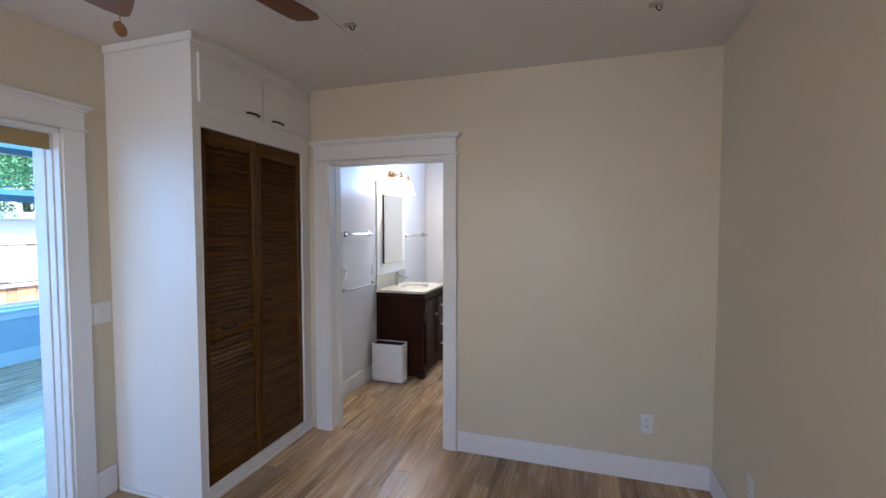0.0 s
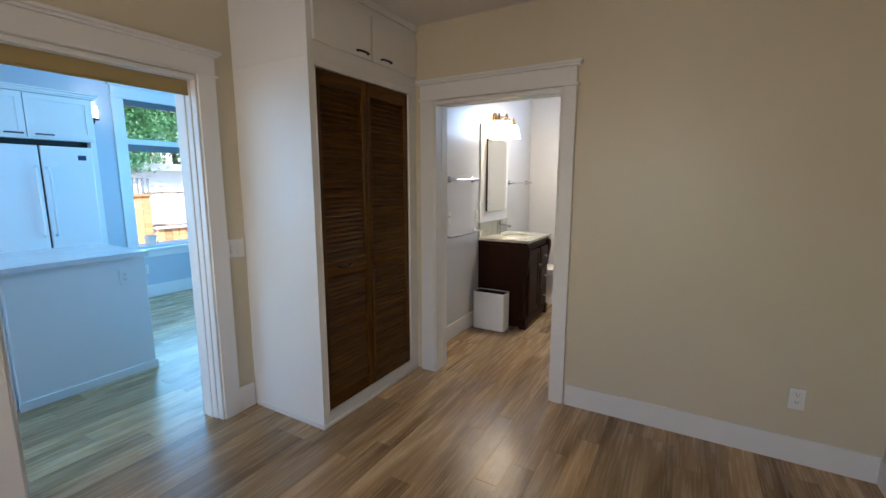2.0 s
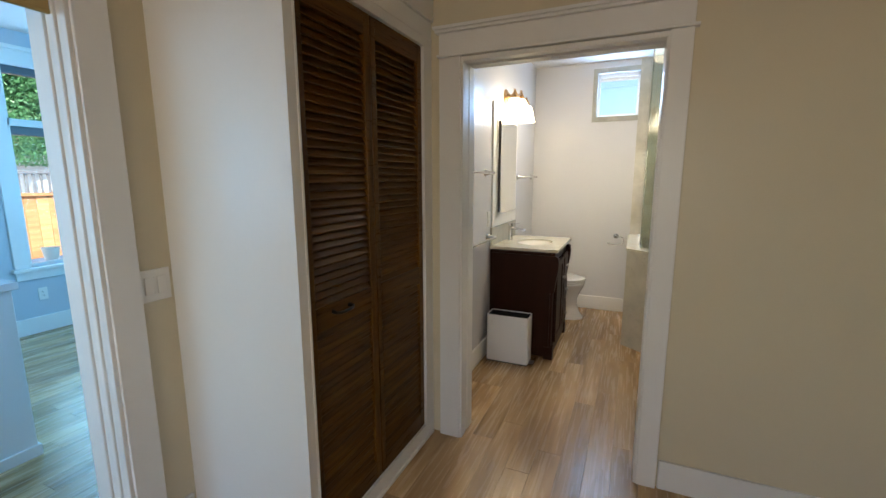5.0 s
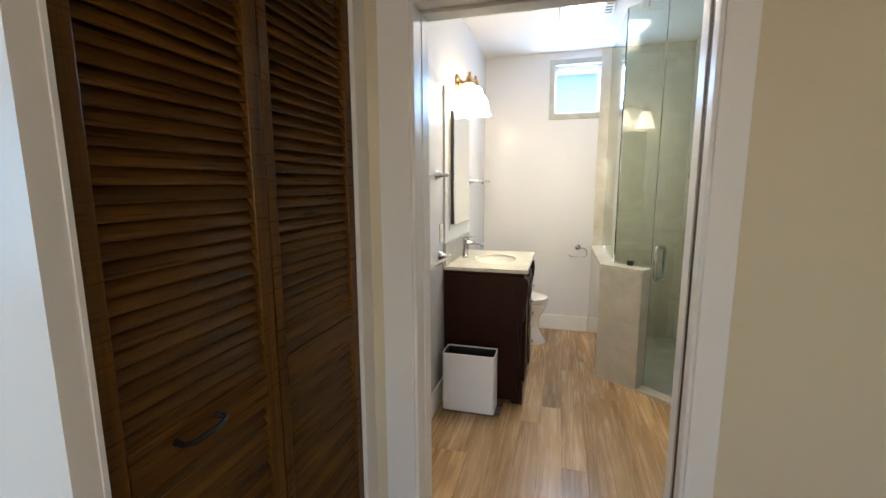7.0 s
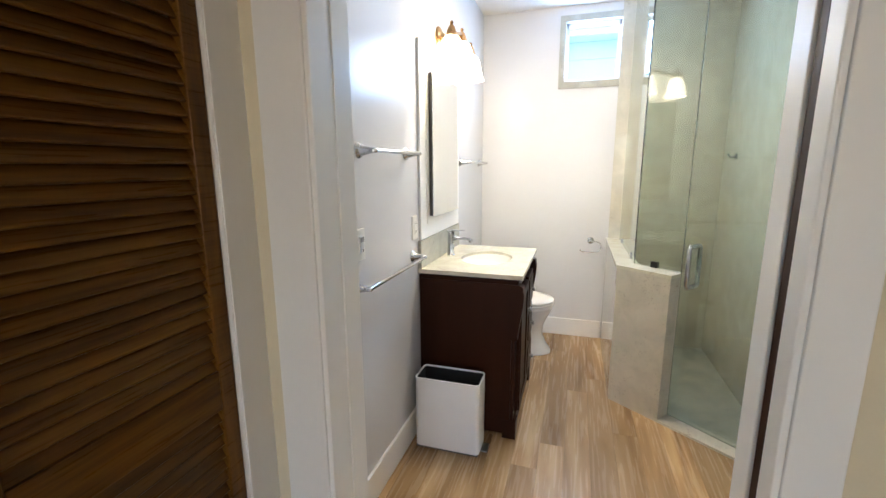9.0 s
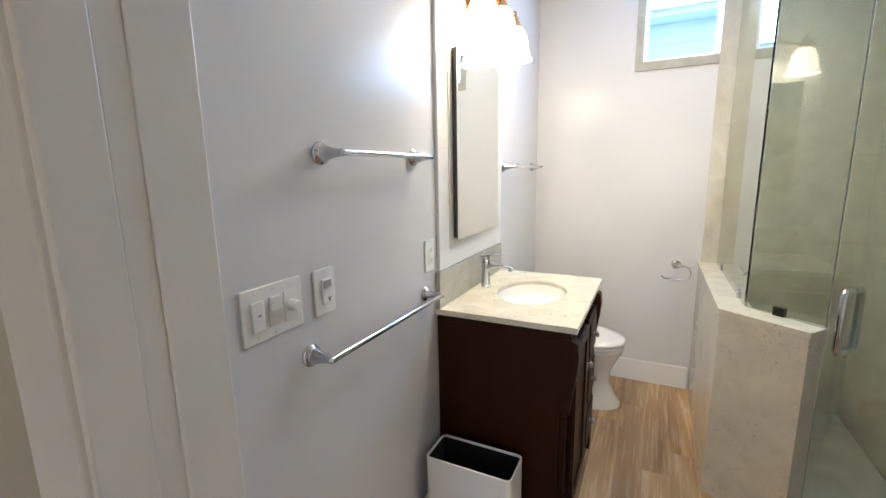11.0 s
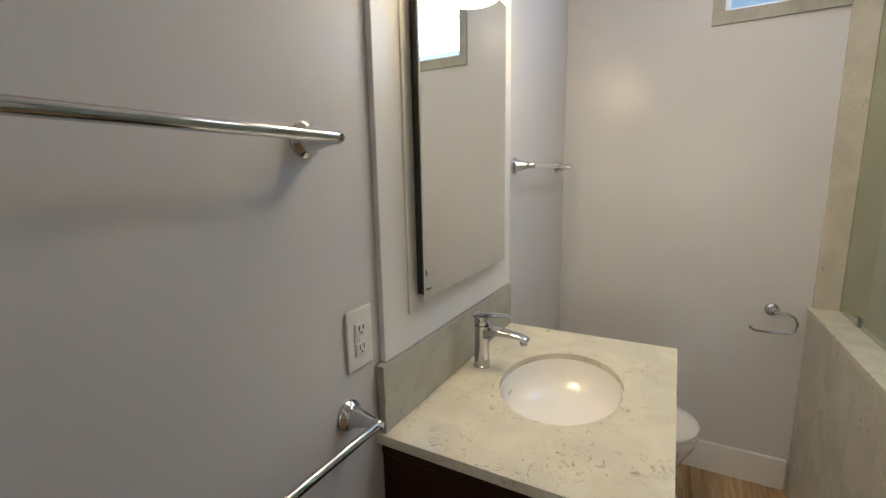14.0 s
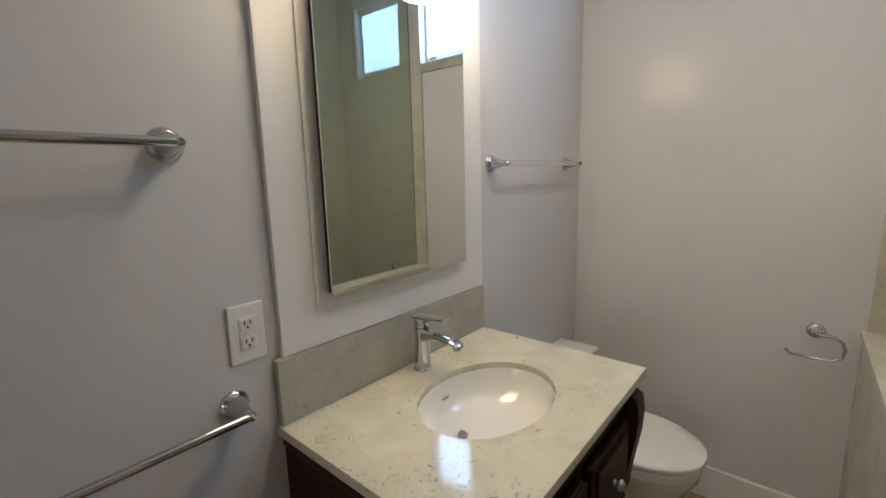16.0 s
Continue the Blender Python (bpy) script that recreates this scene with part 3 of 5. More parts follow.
# ---- wall plates ----
def plate(name, label, category, axis, centre, w, h):
    """A cover plate on a wall. axis: the way that the wall faces."""
    t = thing(name, centre, label, category)
    cx, cy, cz = centre
    def face(u0, v0, u1, v1, d0, d1, bevel=0.0):
        if axis == "+x":
            return box((cx + d0, cy + u0, cz + v0), (cx + d1, cy + u1, cz + v1), bevel)
        if axis == "-x":
            return box((cx - d0, cy - u0, cz + v0), (cx - d1, cy - u1, cz + v1), bevel)
        return box((cx + u0, cy - d0, cz + v0), (cx + u1, cy - d1, cz + v1), bevel)
    part("cover_plate", face(-w / 2, -h / 2, w / 2, h / 2, 0, 0.006, 0.0035), PLASTIC, t)
    return t, face


def screw(t, face, u, v):
    part("screw", face(u - 0.003, v - 0.003, u + 0.003, v + 0.003, 0.006, 0.0072, 0.001), PLASTIC, t)


def outlet(name, axis, centre, label, h=0.118, w=0.072):
    t, face = plate(name, label, "wall outlet", axis, centre, w, h)
    part("insert", face(-0.0175, -0.034, 0.0175, 0.034, 0.006, 0.008, 0.001), PLASTIC, t)
    for dz in (-0.019, 0.019):
        sock = part("socket", face(-0.015, dz - 0.012, 0.015, dz + 0.012, 0.008, 0.0095, 0.001), PLASTIC, t)
        for u in (-0.006, 0.006):
            part("slot", face(u - 0.0012, dz - 0.001, u + 0.0012, dz + 0.008, 0.0095, 0.0099), BLACK, sock)
        part("slot", face(-0.002, dz - 0.008, 0.002, dz - 0.004, 0.0095, 0.0099), BLACK, sock)
    return t, face


outlet("wall_outlet", "-y", (0.497, Y_DOOR, 0.357), "white electrical outlet on the cream wall near the baseboard")
t, f = outlet("wall_outlet", "-x", (X_RIGHT, 2.23, 0.353), "white electrical outlet low on the cream wall")
t, f = outlet("gfci_outlet", "+x", (BX, 4.007, 1.138), "white safety outlet beside the vanity mirror", 0.122, 0.074)
for v in (-0.0028, 0.0028):
    part("test_button", f(-0.006, v - 0.002, 0.006, v + 0.002, 0.008, 0.0098, 0.0005), PLASTIC, t)
outlet("wall_outlet", "+x", (KX, 2.80, 0.372), "white electrical outlet under the kitchen window")

# bedroom switch by the kitchen doorway
t, f = plate("light_switch", "white double rocker light switch beside the kitchen doorway", "light switch", "+x", (X_LEFT, 1.695, 1.072), 0.116, 0.122)
for u in (-0.023, 0.023):
    part("rocker", f(u - 0.017, -0.034, u + 0.017, 0.034, 0.006, 0.010, 0.003), PLASTIC, t)

# bathroom switch bank
SW = (BX, 3.250, 1.151)
t, f = plate("switch_bank", "white three-gang switch plate on the bathroom wall", "light switch", "+x", SW, 0.174, 0.126)
part("rocker", f(-0.066, -0.036, -0.031, 0.034, 0.006, 0.013, 0.004), PLASTIC, t)
part("indicator", f(-0.050, 0.000, -0.042, 0.003, 0.013, 0.0134), BLACK, t)
part("rocker", f(-0.017, 0.000, 0.016, 0.035, 0.006, 0.016, 0.004), PLASTIC, t)
part("rocker", f(-0.017, -0.036, 0.016, -0.002, 0.006, 0.009, 0.002), PLASTIC, t)
part("dimmer_plate", f(0.027, -0.036, 0.066, 0.036, 0.006, 0.010, 0.002), PLASTIC, t)
part("dimmer_knob", lathe([(0.0001, 0.034), (0.011, 0.034), (0.013, 0.031), (0.0145, 0.012), (0.0145, 0.010)], (SW[0], SW[1] + 0.046, SW[2]), "x", 24), PLASTIC, t, smooth=True)
for u in (-0.048, 0.0, 0.047):
    for v in (-0.050, 0.050):
        screw(t, f, u, v)
t, f = plate("motion_sensor_switch", "white sensor switch with a grey lens on the bathroom wall", "light switch", "+x", (BX, 3.419, 1.151), 0.077, 0.124)
part("sensor_body", f(-0.0165, -0.034, 0.0165, 0.035, 0.006, 0.014, 0.003), PLASTIC, t)
part("lens", f(-0.014, 0.012, 0.014, 0.031, 0.014, 0.0165, 0.001), LENS, t, "grey sensor lens")
part("label_bar", f(0.001, -0.020, 0.011, -0.016, 0.014, 0.0144), BLACK, t)
part("label_bar", f(0.003, -0.027, 0.009, -0.021, 0.014, 0.0144), BLACK, t)
for v in (-0.049, 0.049):
    screw(t, f, 0, v)


# ---- towel bars ----
def towel_bar(y0, y1, z, wall_x, label, acrylic=False):
    t = thing("towel_bar", (wall_x, (y0 + y1) / 2, z), label, "towel bar", "chrome towel bars")
    reach = 0.072
    for y in (y0, y1):
        part("post", lathe([(0.0001, 0), (0.029, 0), (0.030, 0.004), (0.028, 0.009), (0.022, 0.013), (0.0205, 0.016), (0.0195, 0.020), (0.017, 0.030), (0.013, 0.045), (0.0105, 0.060), (0.0095, 0.075), (0.006, 0.081), (0.0001, 0.082)],
                                  (wall_x, y, z), "x", 28), CHROME, t, smooth=True)
    part("rail", tube([(wall_x + reach, y0 - 0.004, z), (wall_x + reach, y1 + 0.004, z)], 0.0095 if acrylic else 0.0082, 16), ACRYLIC if acrylic else CHROME, t, "clear acrylic rail" if acrylic else "", smooth=True)
    return t


towel_bar(3.438, 3.904, 1.505, BX, "upper polished chrome towel bar on the bathroom wall")
towel_bar(3.355, 3.967, 0.997, BX, "lower polished chrome towel bar on the bathroom wall")
towel_bar(4.893, 5.495, 1.476, BX, "chrome towel bar with a clear rail above the toilet", True)

# toilet paper holder
t = thing("toilet_paper_holder", (-1.035, BY1, 0.842), "chrome open-ended toilet paper holder, empty", "paper holder")
part("post", lathe([(0.0001, 0), (0.027, 0), (0.028, -0.004), (0.025, -0.010), (0.018, -0.014), (0.014, -0.03), (0.010, -0.05), (0.0001, -0.055)], (-1.035, BY1, 0.842), "y", 24), CHROME, t, smooth=True)
part("arm", tube([(-1.035, BY1 - 0.048, 0.842), (-0.99, BY1 - 0.052, 0.842), (-0.962, BY1 - 0.056, 0.828), (-0.953, BY1 - 0.058, 0.800), (-0.960, BY1 - 0.060, 0.772),
                  (-0.985, BY1 - 0.060, 0.757), (-1.04, BY1 - 0.060, 0.755), (-1.10, BY1 - 0.060, 0.757), (-1.118, BY1 - 0.060, 0.772)], 0.0055), CHROME, t, smooth=True)

# ---- vanity ----
VY0, VY1, VX = 4.062, 4.797, -1.432
van = thing("vanity_cabinet", (BX, (VY0 + VY1) / 2, 0), "dark espresso wood vanity cabinet with turned-out feet", "vanity")
for y in (VY0, VY1 - 0.02):
    part("side_panel", box((BX + 0.004, y, 0.10), (VX - 0.019, y + 0.02, 0.857), 0.002), VANITY, van)
part("bottom_panel", box((BX + 0.004, VY0 + 0.021, 0.10), (VX - 0.019, VY1 - 0.021, 0.13), 0.002), VANITY, van)
part("face_frame", boxes(
                   ((VX - 0.018, VY0, 0.80), (VX, VY1, 0.857)), ((VX - 0.018, VY0, 0.10), (VX, VY0 + 0.055, 0.80)), ((VX - 0.018, VY1 - 0.055, 0.10), (VX, VY1, 0.80)),
                   ((VX - 0.018, 4.445, 0.13), (VX, 4.475, 0.80)), bevel=0.003), VANITY, van)
part("base_plinth", boxes(((BX + 0.03, VY0 + 0.012, 0.012), (VX + 0.004, VY0 + 0.03, 0.10)), ((VX - 0.03, VY0 + 0.012, 0.03), (VX + 0.008, VY1 - 0.012, 0.112)), bevel=0.004), VANITY, van)
part("moulding", boxes(((BX + 0.004, VY0 - 0.006, 0.858), (VX + 0.012, VY0 + 0.024, 0.882)), ((BX + 0.004, VY1 - 0.024, 0.858), (VX + 0.012, VY1 + 0.006, 0.882)),
                       ((VX - 0.02, VY0 + 0.024, 0.858), (VX + 0.012, VY1 - 0.024, 0.882)), bevel=0.006), VANITY, van)
for y in (VY0 - 0.004, VY1 - 0.052):
    # carved corner pilaster that bows out at the top and tapers down
    bm = bmesh.new()
    prof = [(0.012, 0.858), (0.034, 0.845), (0.040, 0.800), (0.036, 0.740), (0.022, 0.655), (0.012, 0.580), (0.012, 0.565), (0.004, 0.56)]
    ring = [(VX - 0.02, 0.858)] + [(VX + d, z) for d, z in prof] + [(VX - 0.02, 0.56)]
    one = [bm.verts.new((x, y, z)) for x, z in ring]
    two = [bm.verts.new((x, y + 0.056, z)) for x, z in ring]
    for k in range(len(ring)):
        bm.faces.new((one[k], one[(k + 1) % len(ring)], two[(k + 1) % len(ring)], two[k]))
    bm.faces.new(one), bm.faces.new(two)
    bmesh.ops.recalc_face_normals(bm, faces=bm.faces)
    part("corbel", bm, VANITY, van, smooth=True)
for x, y in ((VX - 0.02, VY0 + 0.028), (VX - 0.02, VY1 - 0.028), (BX + 0.04, VY0 + 0.028), (BX + 0.04, VY1 - 0.028)):
    part("foot", prism([(x - 0.035, y - 0.035), (x + 0.036, y - 0.035), (x + 0.036, y + 0.035), (x - 0.035, y + 0.035)], 0.0, 0.105), VANITY, van)
door = part("door", boxes(((VX, VY0 + 0.058, 0.135), (VX + 0.018, 4.440, 0.795)), bevel=0.004), VANITY, van)
part("door_panel", boxes(((VX + 0.018, VY0 + 0.058, 0.135), (VX + 0.026, VY0 + 0.108, 0.795)), ((VX + 0.018, 4.390, 0.135), (VX + 0.026, 4.440, 0.795)),
                         ((VX + 0.018, VY0 + 0.108, 0.745), (VX + 0.026, 4.390, 0.795)), ((VX + 0.018, VY0 + 0.108, 0.135), (VX + 0.026, 4.390, 0.185)), bevel=0.003), VANITY, door)


def knob(parent, x, y, z):
    part("knob", lathe([(0.0001, 0.026), (0.009, 0.025), (0.0135, 0.020), (0.0145, 0.015), (0.009, 0.010), (0.006, 0.006), (0.009, 0.0), (0.0001, 0.0)], (x, y, z), "x", 20), NICKEL, parent, "round metal knob", True)


knob(door, VX + 0.026, 4.415, 0.62)
for low, high in ((0.135, 0.350), (0.358, 0.573), (0.581, 0.795)):
    dr = part("drawer", box((VX, 4.480, low), (VX + 0.020, VY1 - 0.058, high), 0.005), VANITY, van)
    part("drawer_panel", box((VX + 0.020, 4.505, low + 0.025), (VX + 0.026, VY1 - 0.083, high - 0.025), 0.003), VANITY, dr)
    knob(dr, VX + 0.026, 4.61, (low + high) / 2)

# worktop with an oval cut-out
CT0, CT1, CTX, CTZ = 4.049, 4.821, -1.399, 0.910
SX, SY, RX, RY = -1.662, 4.443, 0.151, 0.198
SEG = 48


def oval(r):
    return [(SX + RX * r * math.cos(2 * math.pi * k / SEG), SY + RY * r * math.sin(2 * math.pi * k / SEG)) for k in range(SEG)]


def rim_point(k):
    """Where the ray at step k leaves the worktop's rectangle."""
    a = 2 * math.pi * k / SEG
    dx, dy = RX * math.cos(a), RY * math.sin(a)
    s = min(((CTX if dx > 0 else BX + 0.001) - SX) / dx if abs(dx) > 1e-9 else 1e9, ((CT1 if dy > 0 else CT0) - SY) / dy if abs(dy) > 1e-9 else 1e9)
    return (SX + s * dx, SY + s * dy)


bm = bmesh.new()
rims = [rim_point(k) for k in range(SEG)]
for corner in ((CTX, CT0), (CTX, CT1), (BX + 0.001, CT0), (BX + 0.001, CT1)):
    k = min(range(SEG), key=lambda q: (rims[q][0] - corner[0]) ** 2 + (rims[q][1] - corner[1]) ** 2)
    rims[k] = corner
levels = {}
for z in (CTZ - 0.022, CTZ):
    levels[z] = ([bm.verts.new((*p, z)) for p in oval(1)], [bm.verts.new((*p, z)) for p in rims])
for z, (a, b) in levels.items():
    for k in range(SEG):
        bm.faces.new((a[k], a[(k + 1) % SEG], b[(k + 1) % SEG], b[k]))
(a0, b0), (a1, b1) = levels[CTZ - 0.022], levels[CTZ]
for k in range(SEG):
    j = (k + 1) % SEG
    bm.faces.new((a0[k], a0[j], a1[j], a1[k]))
    bm.faces.new((b0[k], b0[j], b1[j], b1[k]))
bmesh.ops.recalc_face_normals(bm, faces=bm.faces)
top = thing("vanity_worktop", (BX, (CT0 + CT1) / 2, CTZ - 0.022), "cream speckled quartz worktop with an oval sink opening", "worktop")
part("slab", bm, COUNTER, top)
part("backsplash", box((BX + 0.001, CT0 + 0.006, CTZ + 0.0005), (BX + 0.021, CT1, 1.061), 0.002), SPLASH, top, "grey quartz backsplash strip")

# sink
bm = bmesh.new()
rings = []
for r, z in ((1.06, CTZ - 0.0235), (1.025, CTZ - 0.024), (1.015, CTZ - 0.034), (0.985, CTZ - 0.052), (0.92, CTZ - 0.074), (0.80, CTZ - 0.093), (0.60, CTZ - 0.107), (0.35, CTZ - 0.115), (0.14, CTZ - 0.118)):
    rings.append([bm.verts.new((*p, z)) for p in oval(r)])
for one, two in zip(rings, rings[1:]):
    for k in range(SEG):
        bm.faces.new((one[k], one[(k + 1) % SEG], two[(k + 1) % SEG], two[k]))
bm.faces.new(rings[-1])
bmesh.ops.recalc_face_normals(bm, faces=bm.faces)
for fc in bm.faces:
    fc.normal_flip()
sink = thing("sink", (SX, SY, CTZ - 0.126), "white porcelain oval undermount sink", "sink")
bowl = part("bowl", bm, PORCELAIN, sink, smooth=True)
solid = bowl.modifiers.new("thickness", "SOLIDIFY")
solid.thickness, solid.offset = 0.008, -1
DX, DY = SX - 0.052, SY - 0.050
part("drain", lathe([(0.0001, 0.010), (0.020, 0.009), (0.0225, 0.005), (0.0225, 0.003), (0.030, 0.002), (0.031, -0.002), (0.0001, -0.003)], (DX, DY, CTZ - 0.113), "z", 28), NICKEL, sink, "grey metal drain stopper", True)
part("overflow", box((SX - RX * 0.93, SY - 0.014, CTZ - 0.062), (SX - RX * 0.90, SY + 0.014, CTZ - 0.054), 0.002), NICKEL, sink)

# faucet
FX, FY = -1.888, 4.452
fau = thing("faucet", (FX, FY, CTZ), "polished chrome single-lever basin faucet", "faucet")
part("base_ring", lathe([(0.0001, 0.0), (0.0245, 0.0), (0.0245, 0.004), (0.022, 0.006), (0.0001, 0.006)], (FX, FY, CTZ), "z", 28), CHROME, fau, smooth=True)
part("body", lathe([(0.0001, 0.004), (0.0225, 0.004), (0.0215, 0.03), (0.0200, 0.08), (0.0200, 0.112), (0.0205, 0.121), (0.0001, 0.122)], (FX, FY, CTZ), "z", 28), CHROME, fau, smooth=True)
bm = bmesh.new()
secs = []
for d, z, w, h in ((0.0, 0.098, 0.0175, 0.021), (0.022, 0.103, 0.0170, 0.016), (0.040, 0.107, 0.0165, 0.011), (0.075, 0.1075, 0.0160, 0.0080), (0.112, 0.104, 0.0155, 0.0065), (0.130, 0.099, 0.0150, 0.006), (0.136, 0.095, 0.0140, 0.004)):
    secs.append([bm.verts.new((FX + d, FY + w * sx, CTZ + z + h * sz)) for sx, sz in ((-1, -0.6), (-0.7, -1), (0.7, -1), (1, -0.6), (1, 0.6), (0.7, 1), (-0.7, 1), (-1, 0.6))])
for one, two in zip(secs, secs[1:]):
    for k in range(8):
        bm.faces.new((one[k], one[(k + 1) % 8], two[(k + 1) % 8], two[k]))
bm.faces.new(secs[0]), bm.faces.new(secs[-1])
bmesh.ops.recalc_face_normals(bm, faces=bm.faces)
spout = part("spout", bm, CHROME, fau, smooth=True)
part("aerator", lathe([(0.0001, 0.0), (0.0105, 0.0), (0.0105, 0.012), (0.0001, 0.012)], (FX + 0.122, FY, CTZ + 0.084), "z", 20), NICKEL, spout, smooth=True)
part("collar", lathe([(0.0001, 0.123), (0.0195, 0.123), (0.0205, 0.126), (0.0205, 0.142), (0.018, 0.148), (0.0001, 0.149)], (FX, FY, CTZ), "z", 28), CHROME, fau, smooth=True)
bm = bmesh.new()
secs = []
for d, z, w, h in ((-0.020, 0.149, 0.0165, 0.0050), (0.0, 0.151, 0.0180, 0.0050), (0.030, 0.1535, 0.0165, 0.0035), (0.070, 0.156, 0.0150, 0.0024), (0.086, 0.157, 0.0140, 0.0018)):
    secs.append([bm.verts.new((FX + d, FY + w * sx, CTZ + z + h * sz)) for sx, sz in ((-1, -0.5), (-0.8, -1), (0.8, -1), (1, -0.5), (1, 0.5), (0.8, 1), (-0.8, 1), (-1, 0.5))])
for one, two in zip(secs, secs[1:]):
    for k in range(8):
        bm.faces.new((one[k], one[(k + 1) % 8], two[(k + 1) % 8], two[k]))
bm.faces.new(secs[0]), bm.faces.new(secs[-1])
bmesh.ops.recalc_face_normals(bm, faces=bm.faces)
part("lever", bm, CHROME, fau, smooth=True)

# ---- mirror cabinet on its panel ----
PY0, PY1, PZ0, PZ1 = 4.073, 4.822, 1.062, 2.066
structure("trim_mirror_board", box((BX, PY0, PZ0), (BX + 0.014, PY1, PZ1), 0.002), TRIM, "white painted board behind the mirror")
structure("trim_mirror_inner", box((BX + 0.014, 4.163, 1.140), (BX + 0.019, 4.730, 1.965), 0.0015), TRIM, "raised white inner board behind the mirror")
cab = thing("mirror_cabinet", (BX + 0.019, 4.44, 1.172), "frameless mirror with dark metal sides above the vanity", "mirror")
part("case", box((BX + 0.0195, 4.196, 1.180), (BX + 0.036, 4.690, 1.930), 0.001), STEEL, cab, "dull metal case")
bm = box((BX + 0.0405, 4.186, 1.174), (BX + 0.0455, 4.694, 1.938), 0.0008, 1)
bmesh.ops.rotate(bm, cent=(BX + 0.043, 4.44, 0), matrix=Matrix.Rotation(radians(0.55), 3, "Z"), verts=bm.verts)
part("mirror_glass", bm, MIRROR, cab)
part("gasket", box((BX + 0.036, 4.193, 1.178), (BX + 0.038, 4.693, 1.934)), GREY, cab)

# ---- vanity light ----
LZ = 2.155
lt = thing("vanity_light", (BX, 4.44, LZ), "antique brass three-shade vanity wall light, switched on", "wall light")
part("back_plate", lathe([(0.0001, 0.0), (0.062, 0.0), (0.064, 0.006), (0.056, 0.016), (0.046, 0.022), (0.032, 0.026), (0.024, 0.040), (0.0001, 0.045)], (BX, 4.44, LZ), "x", 32), BRASS, lt, smooth=True)
part("arm", tube([(BX + 0.04, 4.44, LZ), (BX + 0.085, 4.44, LZ + 0.006), (BX + 0.125, 4.44, LZ - 0.004)], [0.018, 0.013, 0.014], 16), BRASS, lt, smooth=True)
bm = tube([(BX + 0.135, 4.44 + s * 0.225 / 10, LZ - 0.008 + 0.022 * math.cos(s * math.pi / 10) - 0.010) for s in range(-11, 12)], [0.011 + 0.003 * abs(s) / 11 for s in range(-11, 12)], 14)
part("cross_bar", bm, BRASS, lt, smooth=True)
for k in (-1, 0, 1):
    y = 4.44 + k * 0.205
    z = LZ - 0.028 if k else LZ - 0.005
    hold = part("shade_holder", lathe([(0.0001, 0.050), (0.007, 0.048), (0.011, 0.040), (0.007, 0.033), (0.016, 0.022), (0.021, 0.010), (0.026, -0.006), (0.032, -0.018), (0.033, -0.026), (0.0001, -0.027)], (BX + 0.135, y, z), "z", 24), BRASS, lt, smooth=True)
    sh = part("shade", lathe([(0.030, -0.024), (0.045, -0.040), (0.056, -0.065), (0.062, -0.095), (0.066, -0.125), (0.073, -0.148), (0.084, -0.166), (0.081, -0.166), (0.070, -0.148), (0.063, -0.125), (0.058, -0.095), (0.052, -0.066), (0.042, -0.043), (0.028, -0.028)],
                             (BX + 0.135, y, z), "z", 40), SHADE_GLOW, lt, "frosted white bell glass shade, lit", True)
    sh.visible_shadow = False
    lamp("vanity_bulb", "POINT", 0.47, WARM, Matrix.Translation((BX + 0.135, y, z - 0.10)), soft=0.055)

# ---- waste bin ----
b = thing("waste_bin", (-1.74, 3.94, 0), "white rectangular metal waste bin with a black inner bucket", "waste bin")
bx0, bx1, by0, by1 = -1.908, -1.572, 3.852, 4.010


def rounded(inset, radius, n=5):
    """The bin's plan outline, drawn in by inset, with rounded corners."""
    x0, x1, y0, y1 = bx0 + inset, bx1 - inset, by0 + inset, by1 - inset
    pts = []
    for cx, cy, turn in ((x1 - radius, y1 - radius, 0), (x0 + radius, y1 - radius, 90), (x0 + radius, y0 + radius, 180), (x1 - radius, y0 + radius, 270)):
        pts += [(cx + radius * math.cos(radians(turn + 90 * k / n)), cy + radius * math.sin(radians(turn + 90 * k / n))) for k in range(n + 1)]
    return pts


def sleeve(rings):
    """A closed skin through a run of (outline, height) rings."""
    bm = bmesh.new()
    loops = [[bm.verts.new((x, y, z)) for x, y in pts] for pts, z in rings]
    for one, two in zip(loops, loops[1:] + loops[:1]):
        for k in range(len(one)):
            q = (k + 1) % len(one)
            bm.faces.new((one[k], one[q], two[q], two[k]))
    bmesh.ops.recalc_face_normals(bm, faces=bm.faces)
    return bm


part("shell", sleeve([(rounded(0, 0.020), 0.012), (rounded(0, 0.020), 0.386), (rounded(0.004, 0.017), 0.386), (rounded(0.004, 0.017), 0.012)]), BIN, b, smooth=True)
part("rim", sleeve([(rounded(-0.001, 0.021), 0.3865), (rounded(-0.001, 0.021), 0.391), (rounded(0.001, 0.019), 0.393), (rounded(0.005, 0.016), 0.393), (rounded(0.006, 0.015), 0.3865)]), BIN, b, smooth=True)
bm = prism(rounded(0.0075, 0.014), 0.03, 0.034)
part("bucket", sleeve([(rounded(0.0065, 0.015), 0.035), (rounded(0.0065, 0.015), 0.3855), (rounded(0.009, 0.013), 0.3855), (rounded(0.009, 0.013), 0.035)]), DARK, b, "black plastic inner bucket", True)
part("bucket_floor", bm, DARK, b)
part("base", box((bx0 + 0.004, by0 + 0.004, 0), (bx1 - 0.004, by1 - 0.004, 0.014), 0.003), GREY, b)
part("pedal", box((bx1 - 0.012, by0 + 0.045, 0.006), (bx1 + 0.035, by1 - 0.045, 0.014), 0.003), NICKEL, b, "grey metal foot pedal")

